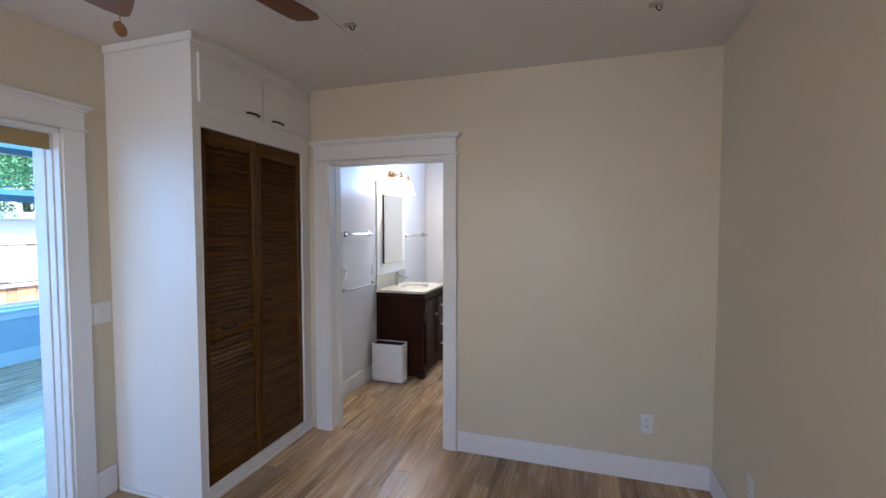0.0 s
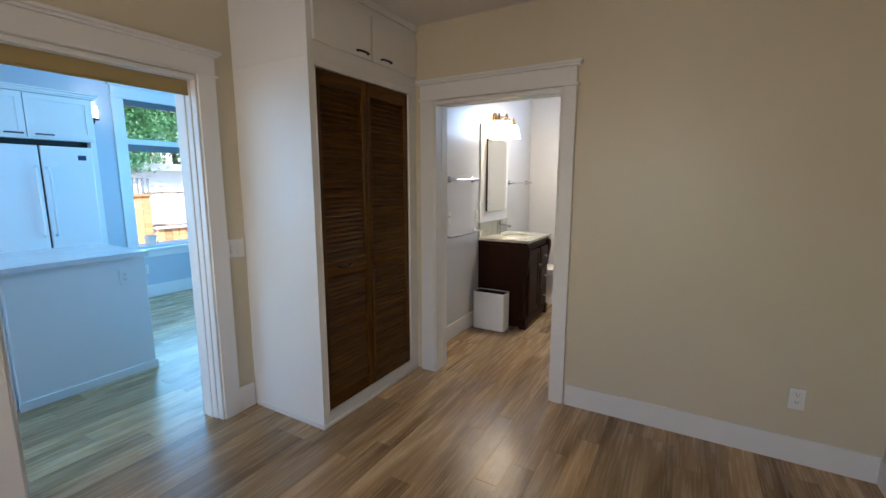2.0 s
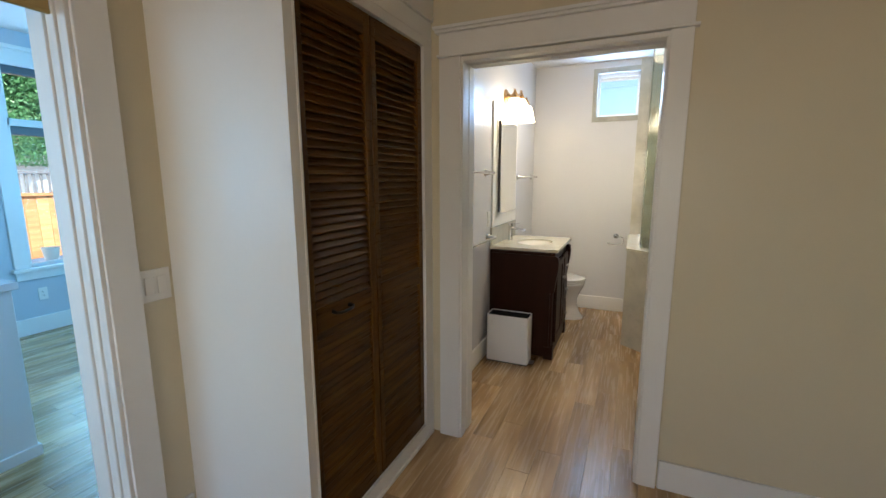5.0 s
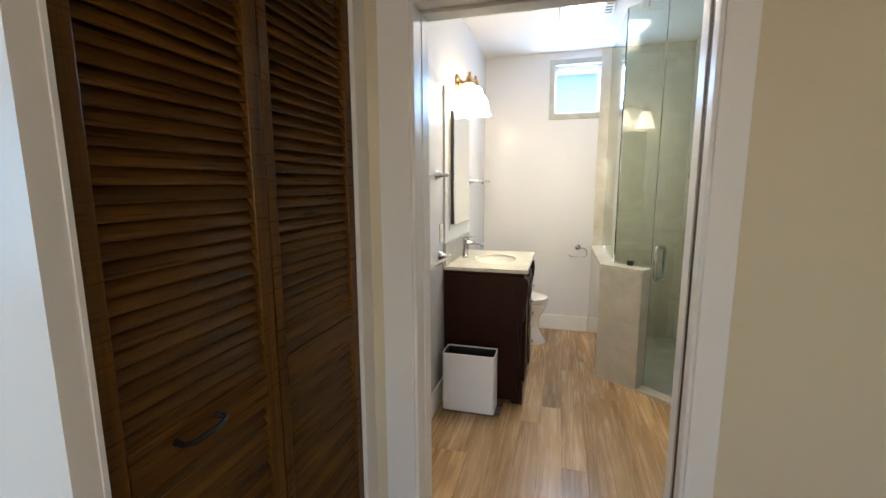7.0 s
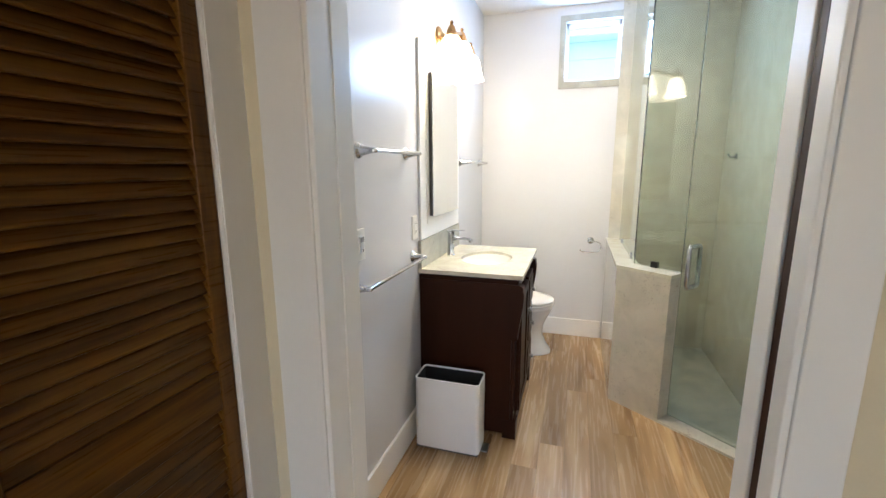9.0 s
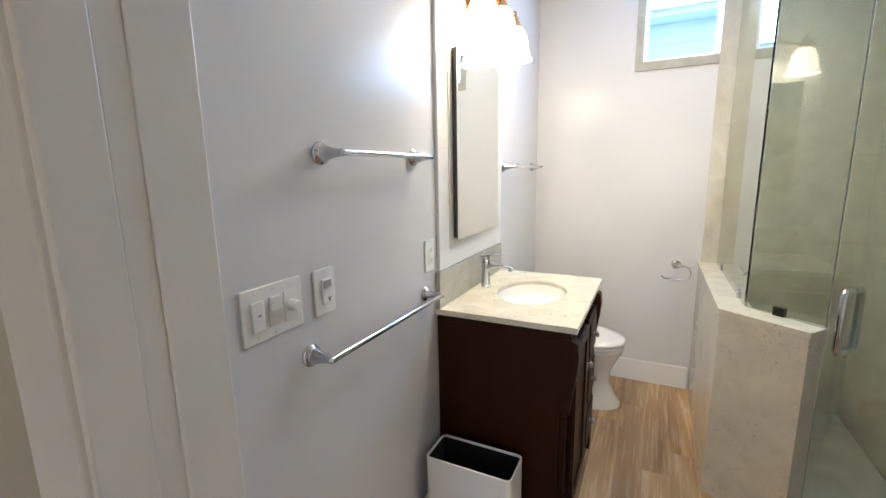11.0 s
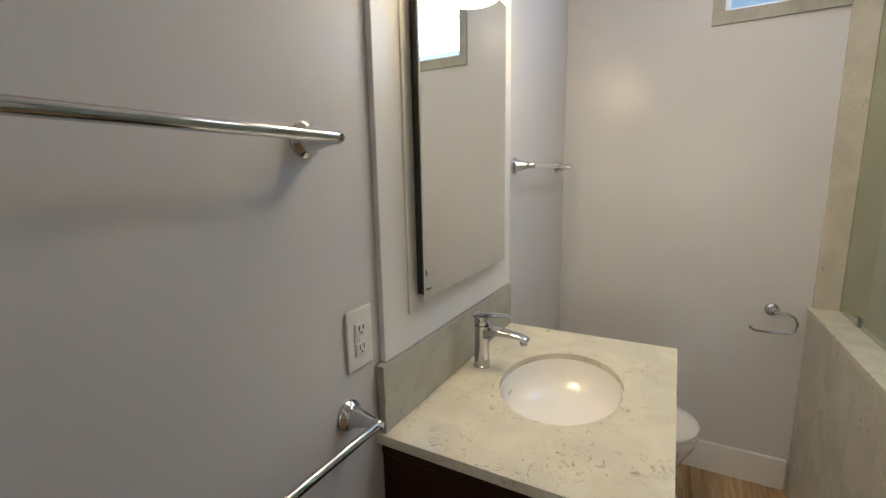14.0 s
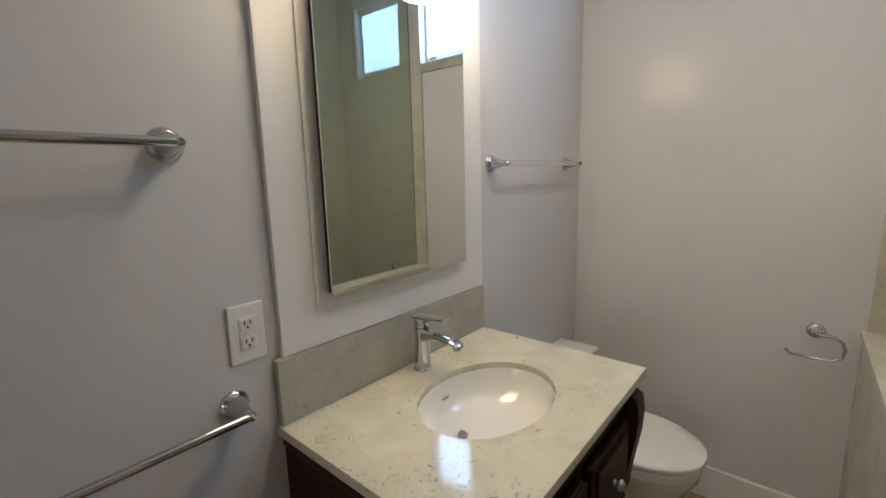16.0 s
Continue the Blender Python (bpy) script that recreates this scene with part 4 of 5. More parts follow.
# ---- toilet ----
TY = 5.255
wc = thing("toilet", (BX, TY, 0), "white porcelain toilet with the lid closed", "toilet")


def egg(cx, rx_front, rx_back, ry, n=36):
    pts = []
    for k in range(n):
        a = 2 * math.pi * k / n
        c, s = math.cos(a), math.sin(a)
        pts.append((cx + (rx_front if c > 0 else rx_back) * math.copysign(abs(c) ** 0.9, c), TY + ry * math.copysign(abs(s) ** (0.95 if c > 0 else 0.75), s)))
    return pts


def loft(layers, cap_top=True):
    bm = bmesh.new()
    rings = [[bm.verts.new((x, y, z)) for x, y in pts] for pts, z in layers]
    for one, two in zip(rings, rings[1:]):
        for k in range(len(one)):
            j = (k + 1) % len(one)
            bm.faces.new((one[k], one[j], two[j], two[k]))
    bm.faces.new(rings[0])
    if cap_top:
        bm.faces.new(rings[-1])
    bmesh.ops.recalc_face_normals(bm, faces=bm.faces)
    return bm


part("pedestal", loft([(egg(-1.54, 0.240, 0.22, 0.125), 0.0), (egg(-1.54, 0.240, 0.22, 0.126), 0.02), (egg(-1.545, 0.208, 0.21, 0.110), 0.07), (egg(-1.55, 0.180, 0.21, 0.103), 0.15), (egg(-1.55, 0.185, 0.21, 0.110), 0.22),
                       (egg(-1.55, 0.215, 0.22, 0.140), 0.29), (egg(-1.55, 0.245, 0.22, 0.170), 0.345), (egg(-1.55, 0.252, 0.22, 0.182), 0.375), (egg(-1.55, 0.245, 0.22, 0.178), 0.39)]), PORCELAIN, wc, smooth=True)
part("seat", loft([(egg(-1.55, 0.250, 0.20, 0.180), 0.393), (egg(-1.55, 0.258, 0.20, 0.187), 0.397), (egg(-1.55, 0.258, 0.20, 0.187), 0.406), (egg(-1.55, 0.252, 0.20, 0.181), 0.410)]), PORCELAIN, wc, smooth=True)
part("lid", loft([(egg(-1.55, 0.250, 0.20, 0.180), 0.415), (egg(-1.55, 0.259, 0.20, 0.188), 0.420), (egg(-1.55, 0.259, 0.20, 0.188), 0.430), (egg(-1.55, 0.250, 0.19, 0.180), 0.437), (egg(-1.55, 0.20, 0.15, 0.135), 0.441)]), PORCELAIN, wc, smooth=True)
part("tank", box((BX + 0.012, TY - 0.205, 0.38), (BX + 0.19, TY + 0.205, 0.635), 0.03, 4), PORCELAIN, wc, smooth=True)
part("tank_lid", box((BX + 0.008, TY - 0.215, 0.636), (BX + 0.198, TY + 0.215, 0.664), 0.012, 3), PORCELAIN, wc, smooth=True)
part("flush_button", lathe([(0.0001, 0.0), (0.022, 0.0), (0.022, 0.005), (0.0001, 0.006)], (BX + 0.105, TY, 0.664), "z", 24), CHROME, wc, smooth=True)

# ---- bathroom window ----
structure("trim_bath_window", boxes(((WX0 - 0.045, BY1 - 0.012, WZ0 - 0.052), (WX1, BY1, WZ0 - 0.001)), ((WX0 - 0.045, BY1 - 0.012, WZ1 + 0.001), (WX1, BY1, WZ1 + 0.048)),
                                    ((WX0 - 0.045, BY1 - 0.012, WZ0 - 0.001), (WX0 - 0.001, BY1, WZ1 + 0.001)), bevel=0.001), SPLASH, "grey stone surround of the small window")
win = structure("window_2", boxes(((WX0, BY1 + 0.04, WZ0), (WX0 + 0.022, BY1 + 0.10, WZ1)), ((WX1 - 0.022, BY1 + 0.04, WZ0), (WX1, BY1 + 0.10, WZ1)),
                                  ((WX0, BY1 + 0.04, WZ0), (WX1, BY1 + 0.10, WZ0 + 0.02)), ((WX0, BY1 + 0.04, WZ1 - 0.04), (WX1, BY1 + 0.10, WZ1)), bevel=0.003), PLASTIC, "small high white-framed bathroom window")
pane = part("pane", box((WX0 + 0.02, BY1 + 0.068, WZ0 + 0.018), (WX1 - 0.02, BY1 + 0.073, WZ1 - 0.038)), PANE, win)
pane.visible_shadow = False
part("sash", boxes(((WX0 + 0.022, BY1 + 0.055, WZ1 - 0.075), (WX1 - 0.022, BY1 + 0.067, WZ1 - 0.04)), bevel=0.002), PLASTIC, win)

# ---- shower ----
P_OUT, P_C, P_Z = -0.912, 4.645, 0.868
DIRX, DIRY = 0.79, -0.613
NX, NY = 0.613, 0.79
END = 0.318
e0 = (P_OUT + END * DIRX, P_C + END * DIRY)
TH = 0.125
i1 = (P_OUT + TH, P_C + TH * (1 - NX) / NY + 0.0)
e1 = (e0[0] + TH * NX, e0[1] + TH * NY)
outline = [(P_OUT, BY1), (P_OUT, P_C), e0, e1, i1, (P_OUT + TH, BY1)]
pony = structure("wall_shower_low", prism(outline, 0, P_Z - 0.02), SHOWER_STONE, "low shower wall clad in cream speckled stone")
o = 0.006
cap = [(P_OUT - o, BY1), (P_OUT - o, P_C - o * 0.6), (e0[0] + o * DIRX - o * NX, e0[1] + o * DIRY - o * NY), (e1[0] + o * DIRX, e1[1] + o * DIRY), i1, (P_OUT + TH, BY1)]
structure("trim_shower_cap", prism(cap, P_Z - 0.02, P_Z), COUNTER, "cream stone cap on the low shower wall")
structure("wall_shower_far", box((-0.9015, BY1 - 0.014, 0), (BXR, BY1, H_BATH)), SHOWER_STONE, "cream speckled stone shower wall")
structure("wall_shower_right", box((BXR - 0.012, 3.2, 0), (BXR, BY1 - 0.012, H_BATH)), SHOWER_STONE, "cream speckled stone shower wall")
# glass line: along the low wall, then across the corner to the side wall
DIRX, DIRY, NX, NY = 0.755, -0.656, 0.656, 0.755
G1 = (-0.812, 4.712)
reach = (BXR - 0.012 - G1[0]) / DIRX
split = 0.284


def glass_panel(name, a, b, z0, z1, label):
    d = Vector((b[0] - a[0], b[1] - a[1], 0)).normalized()
    n = Vector((-d.y, d.x, 0)) * 0.005
    bm = prism([(a[0] + n.x, a[1] + n.y), (b[0] + n.x, b[1] + n.y), (b[0] - n.x, b[1] - n.y), (a[0] - n.x, a[1] - n.y)], z0, z1)
    g = thing(name, ((a[0] + b[0]) / 2, (a[1] + b[1]) / 2, z0), label, "shower glass")
    pn = part("glass", bm, GLASS, g)
    pn.visible_shadow = False
    return g


def on_line(s, off=0.0):
    return (G1[0] + s * DIRX + off * NX, G1[1] + s * DIRY + off * NY)


TOPZ = H_BATH - 0.012
g = glass_panel("shower_glass_panel", (G1[0], BY1 - 0.014), (G1[0], G1[1] + 0.004), P_Z, TOPZ, "clear fixed glass panel standing on the low shower wall")
for y in (5.45, 4.86):
    part("clamp", box((G1[0] - 0.012, y - 0.02, P_Z), (G1[0] + 0.012, y + 0.02, P_Z + 0.035), 0.002), CHROME, g)
g = glass_panel("shower_glass_panel", on_line(0.004), on_line(split), P_Z, TOPZ, "narrow clear fixed glass panel at the shower corner")
c = on_line(0.13)
part("clamp", prism([(c[0] - 0.02 * DIRX - 0.012 * NX, c[1] - 0.02 * DIRY - 0.012 * NY), (c[0] + 0.02 * DIRX - 0.012 * NX, c[1] + 0.02 * DIRY - 0.012 * NY),
                     (c[0] + 0.02 * DIRX + 0.012 * NX, c[1] + 0.02 * DIRY + 0.012 * NY), (c[0] - 0.02 * DIRX + 0.012 * NX, c[1] - 0.02 * DIRY + 0.012 * NY)], P_Z, P_Z + 0.035), BLACK, g, "dark glass clamp")
part("top_bracket", prism([(c[0] - 0.02 * DIRX - 0.012 * NX, c[1] - 0.02 * DIRY - 0.012 * NY), (c[0] + 0.02 * DIRX - 0.012 * NX, c[1] + 0.02 * DIRY - 0.012 * NY),
                           (c[0] + 0.02 * DIRX + 0.012 * NX, c[1] + 0.02 * DIRY + 0.012 * NY), (c[0] - 0.02 * DIRX + 0.012 * NX, c[1] - 0.02 * DIRY + 0.012 * NY)], TOPZ - 0.045, H_BATH), CHROME, g, "chrome ceiling bracket")
g = glass_panel("shower_door", on_line(split + 0.004), on_line(reach - 0.004), 0.022, TOPZ - 0.02, "clear frameless glass shower door, closed")
h = on_line(split + 0.062)
for sgn in (-1, 1):
    q = [(h[0] + sgn * d * NX, h[1] + sgn * d * NY) for d in (0.005, 0.045, 0.055)]
    part("handle", tube([(*q[0], 0.805), (*q[1], 0.805), (*q[2], 0.820), (*q[2], 0.915), (*q[2], 1.010), (*q[1], 1.025), (*q[0], 1.025)], 0.0125, 16), CHROME, g, "polished chrome D-shaped handle", True)
a, bb = (e0[0] - 0.004, e0[1] + 0.003), (BXR, e0[1] - 0.776 * (BXR - e0[0]))
structure("trim_shower_curb", prism([a, bb, on_line(reach + 0.012, 0.05), on_line(split - 0.03, 0.05)], 0, 0.014), SHOWER_STONE, "flat stone shower threshold")
structure("floor_shower", prism([(P_OUT + TH, BY1 - 0.012), (i1[0], i1[1]), on_line(reach, 0.06), (BXR - 0.012, BY1 - 0.012)], -0.011, 0.008), SPLASH, "grey stone mosaic shower floor")

hook = thing("robe_hook", (BXR - 0.012, 5.38, 1.505), "small chrome robe hook on the shower stone wall", "robe hook")
part("rosette", lathe([(0.0001, 0.0), (0.022, 0.0), (0.022, -0.005), (0.016, -0.011), (0.0001, -0.012)], (BXR - 0.012, 5.38, 1.505), "x", 24), CHROME, hook, smooth=True)
part("prong", tube([(BXR - 0.022, 5.38, 1.505), (BXR - 0.045, 5.38, 1.500), (BXR - 0.058, 5.38, 1.512), (BXR - 0.062, 5.38, 1.528)], [0.007, 0.006, 0.006, 0.008]), CHROME, hook, smooth=True)

# ---- bathroom ceiling light ----
cl = thing("ceiling_light", (-1.10, 4.66, H_BATH - 0.055), "square flush ceiling fan light, switched on", "ceiling light")
part("housing", box((-1.275, 4.43, H_BATH - 0.022), (-0.905, 4.80, H_BATH), 0.016, 3), PLASTIC, cl, "white square fan housing")
part("bezel", box((-1.235, 4.485, H_BATH - 0.034), (-0.980, 4.735, H_BATH - 0.021), 0.010, 3), CHROME, cl, "bright metal bezel")
part("diffuser", box((-1.220, 4.500, H_BATH - 0.062), (-0.995, 4.720, H_BATH - 0.033), 0.014, 3), DISC_GLOW, cl, "lit frosted square diffuser")
for k in range(6):
    part("grille_slat", box((-0.968, 4.47 + k * 0.05, H_BATH - 0.026), (-0.920, 4.49 + k * 0.05, H_BATH - 0.021)), GREY, cl)
lamp("ceiling_bulb", "POINT", 0.25, (1.0, 0.90, 0.72), Matrix.Translation((-1.11, 4.61, H_BATH - 0.14)), soft=0.07)
# spot added under the ceiling light, tilted to brighten the far wall
lamp("ceiling_light_spot", "SPOT", 5.0, (1.0, 0.89, 0.70), look((-1.11, 4.61, H_BATH - 0.14), (-1.45, 5.15, 0)), soft=0.07)

# ---- bedroom ceiling fan ----
fx, fy = -1.0, 0.78
fan = thing("ceiling_fan", (fx, fy, 2.30), "ceiling fan with reddish brown wooden blades and a pull chain", "ceiling fan")
part("canopy", lathe([(0.0001, 2.59), (0.07, 2.59), (0.068, 2.56), (0.04, 2.53), (0.0001, 2.525)], (fx, fy, 0), "z", 32), NICKEL, fan, smooth=True)
part("downrod", tube([(fx, fy, 2.53), (fx, fy, 2.42)], 0.012), NICKEL, fan, smooth=True)
part("motor", lathe([(0.0001, 2.43), (0.06, 2.425), (0.10, 2.40), (0.11, 2.36), (0.10, 2.32), (0.07, 2.30), (0.06, 2.25), (0.03, 2.235), (0.0001, 2.23)], (fx, fy, 0), "z", 36), NICKEL, fan, smooth=True)
for k in range(5):
    ang = radians(78 + 72 * k)
    bm = bmesh.new()
    prof = [(0.16, 0.045), (0.19, 0.058), (0.30, 0.064), (0.50, 0.072), (0.56, 0.070), (0.585, 0.055), (0.592, 0.0)]
    outline = [(r, w) for r, w in prof] + [(r, -w) for r, w in reversed(prof[:-1])]
    vs = [[bm.verts.new((r, w, z)) for r, w in outline] for z in (-0.004, 0.004)]
    for q in range(len(outline)):
        j = (q + 1) % len(outline)
        bm.faces.new((vs[0][q], vs[0][j], vs[1][j], vs[1][q]))
    bm.faces.new(vs[0]), bm.faces.new(vs[1])
    bmesh.ops.recalc_face_normals(bm, faces=bm.faces)
    bmesh.ops.transform(bm, verts=bm.verts, matrix=Matrix.Translation((fx, fy, 2.315)) @ Matrix.Rotation(ang, 4, "Z") @ Matrix.Rotation(radians(10), 4, "X"))
    blade = part("blade", bm, FANWOOD, fan)
    part("bracket", tube([(fx + r * math.cos(ang), fy + r * math.sin(ang), z) for r, z in ((0.08, 2.335), (0.13, 2.322), (0.21, 2.324))], [0.012, 0.010, 0.014]), NICKEL, blade)
CHX, CHY = -1.045, 0.79
part("pull_chain", tube([(fx - 0.035, fy, 2.24), (CHX, CHY, 2.20), (CHX, CHY, 2.075)], 0.0016, 6), BRASS, fan)
part("medallion", lathe([(0.0001, -0.002), (0.016, -0.002), (0.0185, 0.0), (0.016, 0.002), (0.0001, 0.002)], (CHX, CHY, 2.055), "x", 28), BRASS, fan, "small brass pull-chain medallion", True)

# small ceiling fittings
for x, y in ((-1.047, 1.955), (0.408, 2.206)):
    hk = thing("ceiling_hook", (x, y, H_BED), "small grey metal hook plate on the ceiling", "ceiling hook", "ceiling hooks")
    part("plate", box((x - 0.032, y - 0.02, H_BED - 0.006), (x + 0.032, y + 0.02, H_BED), 0.002), NICKEL, hk)
    part("hook", tube([(x, y, H_BED - 0.006), (x + 0.004, y, H_BED - 0.022), (x + 0.016, y, H_BED - 0.030), (x + 0.026, y, H_BED - 0.020), (x + 0.022, y, H_BED - 0.010)], 0.003, 8), BLACK, hk)
structure("trim_ceiling_wire", boxes(((-1.112, 1.45, H_BED - 0.004), (-1.106, 2.30, H_BED)), bevel=0.001), TRIM, "thin white cable along the ceiling")

# ---- roller shade in the kitchen doorway ----
rs = thing("roller_shade", (-2.565, (KD0 + KD1) / 2, 1.962), "olive tan fabric roller shade rolled up in the doorway", "roller shade")
part("fabric", box((-2.568, KD0 + 0.008, 1.975), (-2.564, KD1 - 0.014, KD_H - 0.006)), SHADE_FABRIC, rs)
part("bottom_bar", box((-2.572, KD0 + 0.008, 1.963), (-2.560, KD1 - 0.014, 1.976), 0.003), SHADE_FABRIC, rs)
part("roll", tube([(-2.59, KD0 + 0.008, 2.022), (-2.59, KD1 - 0.022, 2.022)], 0.021, 16), SHADE_FABRIC, rs, smooth=True)

# ---- kitchen ----
IX, IY0, IY1 = -3.735, 0.92, 1.735
outlet("wall_outlet", "+x", (IX, 1.585, 0.775), "white electrical outlet on the side of the kitchen island")
isl = thing("kitchen_island", (-4.2, 1.3, 0), "white painted kitchen island with a plain end panel", "kitchen island")
part("body", boxes(((-4.46, IY0, 0), (IX, IY1, 0.914)), ((-4.46, -0.6, 0), (IX - 0.05, IY0 - 0.002, 0.914)), bevel=0.003), TRIM, isl)
part("base_trim", boxes(((IX, IY0 - 0.012, 0), (IX + 0.013, IY1 + 0.012, 0.062)), ((-4.46, IY1, 0), (IX, IY1 + 0.012, 0.062)), ((IX - 0.05, -0.6, 0), (IX - 0.038, IY0 - 0.014, 0.062)), bevel=0.003), TRIM, isl)
wt = thing("kitchen_worktop", (-4.2, 1.3, 0.915), "pale quartz worktop on the kitchen island", "worktop")
part("slab", box((-4.52, -0.65, 0.915), (IX + 0.025, IY1 + 0.022, 0.954), 0.004), KITCHEN_TOP, wt)

FX0, FXB, FY0, FY1 = -5.20, -5.95, 1.16, 2.045
fr = thing("refrigerator", (-5.6, 1.6, 0), "white two-door refrigerator under a wall cupboard", "refrigerator")
part("cabinet", box((FXB, FY0, 0.02), (FX0 - 0.06, FY1, 1.80), 0.006), FRIDGE, fr)
part("base_grille", box((FXB + 0.05, FY0 + 0.02, 0.0), (FX0 - 0.07, FY1 - 0.02, 0.06)), DARK, fr)
for y0, y1, hy in ((FY0, 1.638, 1.60), (1.648, FY1, 1.688)):
    dr = part("door", box((FX0 - 0.055, y0 + 0.003, 0.72), (FX0, y1, 1.812), 0.010, 3), FRIDGE, fr)
    part("handle", tube([(FX0, hy, 1.62), (FX0 + 0.035, hy, 1.61), (FX0 + 0.045, hy, 1.56), (FX0 + 0.045, hy, 1.05), (FX0 + 0.035, hy, 1.0), (FX0, hy, 0.99)], 0.012), FRIDGE, dr, smooth=True)
# near-black strip stands in for shade in the gap between the doors
part("door_gap_shade", box((FX0 - 0.058, 1.6385, 0.722), (FX0 - 0.004, 1.6475, 1.810)), DARK, fr, "dark strip put in for the shaded gap between the doors")
part("freezer_drawer", box((FX0 - 0.055, FY0 + 0.003, 0.08), (FX0, FY1, 0.71), 0.010, 3), FRIDGE, fr)
part("emblem", box((FX0, 1.925, 1.690), (FX0 + 0.003, 1.990, 1.735), 0.001), BADGE, fr, "small dark blue badge")
structure("trim_fridge_panel", boxes(((KX, FY1 + 0.004, 0), (FX0 - 0.02, FY1 + 0.050, 1.868)), bevel=0.002), TRIM, "white tall panel beside the refrigerator")
# black block fills this open gap, its shade given as colour
structure("wall_fridge_gap_shade", box((FXB, FY0, 1.815), (FX0 - 0.10, FY1 + 0.02, 1.868)), DARK, "dark filler put in for the shade in the gap above the refrigerator")
uc = thing("wall_cupboard", (-5.6, 1.6, 1.87), "white wall cupboard with a crown moulding above the refrigerator", "wall cupboard")
part("body", box((KX, FY0 - 0.6, 1.869), (FX0 - 0.02, FY1 + 0.050, 2.27), 0.002), TRIM, uc)
part("crown", boxes(((KX, FY0 - 0.6, 2.27), (FX0 + 0.005, FY1 + 0.065, 2.285)), ((KX, FY0 - 0.6, 2.285), (FX0 + 0.018, FY1 + 0.080, 2.305)), ((KX, FY0 - 0.6, 2.305), (FX0 + 0.035, FY1 + 0.095, 2.320)), bevel=0.004), TRIM, uc)
for y0, y1, hy in ((FY0, 1.575, 1.49), (1.582, FY1 + 0.03, 1.70)):
    d = part("door", box((FX0 - 0.02, y0, 1.885), (FX0, y1, 2.262), 0.003), TRIM, uc)
    part("door_frame", boxes(((FX0, y0, 1.885), (FX0 + 0.006, y1, 1.935)), ((FX0, y0, 2.212), (FX0 + 0.006, y1, 2.262)), ((FX0, y0, 1.935), (FX0 + 0.006, y0 + 0.05, 2.212)), ((FX0, y1 - 0.05, 1.935), (FX0 + 0.006, y1, 2.212)), bevel=0.001), TRIM, d)
    part("handle", tube([(FX0 + 0.006, hy - 0.06, 1.910), (FX0 + 0.032, hy - 0.058, 1.910), (FX0 + 0.036, hy, 1.909), (FX0 + 0.032, hy + 0.058, 1.910), (FX0 + 0.006, hy + 0.06, 1.910)], 0.006), BLACK, d)

sc = thing("wall_sconce", (KX, 2.40, 2.19), "small wall sconce with a lit white glass shade", "wall light")
part("back_plate", lathe([(0.0001, 0), (0.045, 0), (0.045, 0.012), (0.02, 0.02), (0.0001, 0.022)], (KX, 2.40, 2.17), "x", 24), BLACK, sc, smooth=True)
part("arm", tube([(KX + 0.01, 2.40, 2.17), (KX + 0.08, 2.40, 2.155), (KX + 0.10, 2.40, 2.175)], 0.008), BLACK, sc)
part("cup", lathe([(0.0001, 0), (0.045, 0), (0.052, 0.02), (0.0001, 0.021)], (KX + 0.10, 2.40, 2.175), "z", 24), BLACK, sc, smooth=True)
part("shade", lathe([(0.040, 0.021), (0.040, 0.15), (0.036, 0.15), (0.036, 0.022)], (KX + 0.10, 2.40, 2.175), "z", 28), SCONCE_GLOW, sc, "lit white glass cylinder", True)
lamp("sconce_bulb", "POINT", 0.12, WARM, Matrix.Translation((KX + 0.10, 2.40, 2.27)), soft=0.03)

# kitchen window
win = structure("window_1", boxes(((KX - 0.10, KW0, KWZ0), (KX - 0.02, KW0 + 0.03, KWZ1)), ((KX - 0.10, KW1 - 0.03, KWZ0), (KX - 0.02, KW1, KWZ1)), ((KX - 0.10, KW0, KWZ0), (KX - 0.02, KW1, KWZ0 + 0.03)),
                                  ((KX - 0.10, KW0, 1.945), (KX - 0.02, KW1, 2.010)), bevel=0.003), TRIM, "tall white kitchen window with an upper and a lower light")
part("window_frame", boxes(((KX - 0.09, KW0 + 0.03, 2.405), (KX - 0.03, KW1 - 0.03, KWZ1)), bevel=0.003), SASH, win, "dark blind rail at the window head")
# lower window's top rail, coloured dark for the shade under the transom
part("window_frame", boxes(((KX - 0.09, KW0 + 0.03, 1.865), (KX - 0.03, KW1 - 0.03, 1.944)), bevel=0.003), SASH, win, "top rail of the lower window with its shade put in as dark grey")
part("latch", tube([(KX - 0.02, 3.08, 2.01), (KX + 0.01, 3.08, 2.02), (KX + 0.015, 3.12, 2.035), (KX + 0.012, 3.17, 2.03)], 0.007), SASH, win)
for z0, z1 in ((KWZ0 + 0.03, 1.865), (2.010, 2.405)):
    pane = part("pane", box((KX - 0.066, KW0 + 0.03, z0), (KX - 0.060, KW1 - 0.03, z1)), PANE, win)
    pane.visible_shadow = False
structure("trim_kitchen_window", boxes(((KX, KW0 - 0.115, KWZ0), (KX + 0.022, KW0, KWZ1)), ((KX, KW1, KWZ0), (KX + 0.022, KW1 + 0.115, KWZ1)), ((KX, KW0 - 0.115, KWZ1 + 0.013), (KX + 0.024, KW1 + 0.115, 2.61)),
                                       ((KX, KW0 - 0.13, KWZ1), (KX + 0.034, KW1 + 0.13, KWZ1 + 0.013)), ((KX, KW0 - 0.145, 2.61), (KX + 0.05, KW1 + 0.145, 2.645)), bevel=0.003), TRIM, "white craftsman window casing")
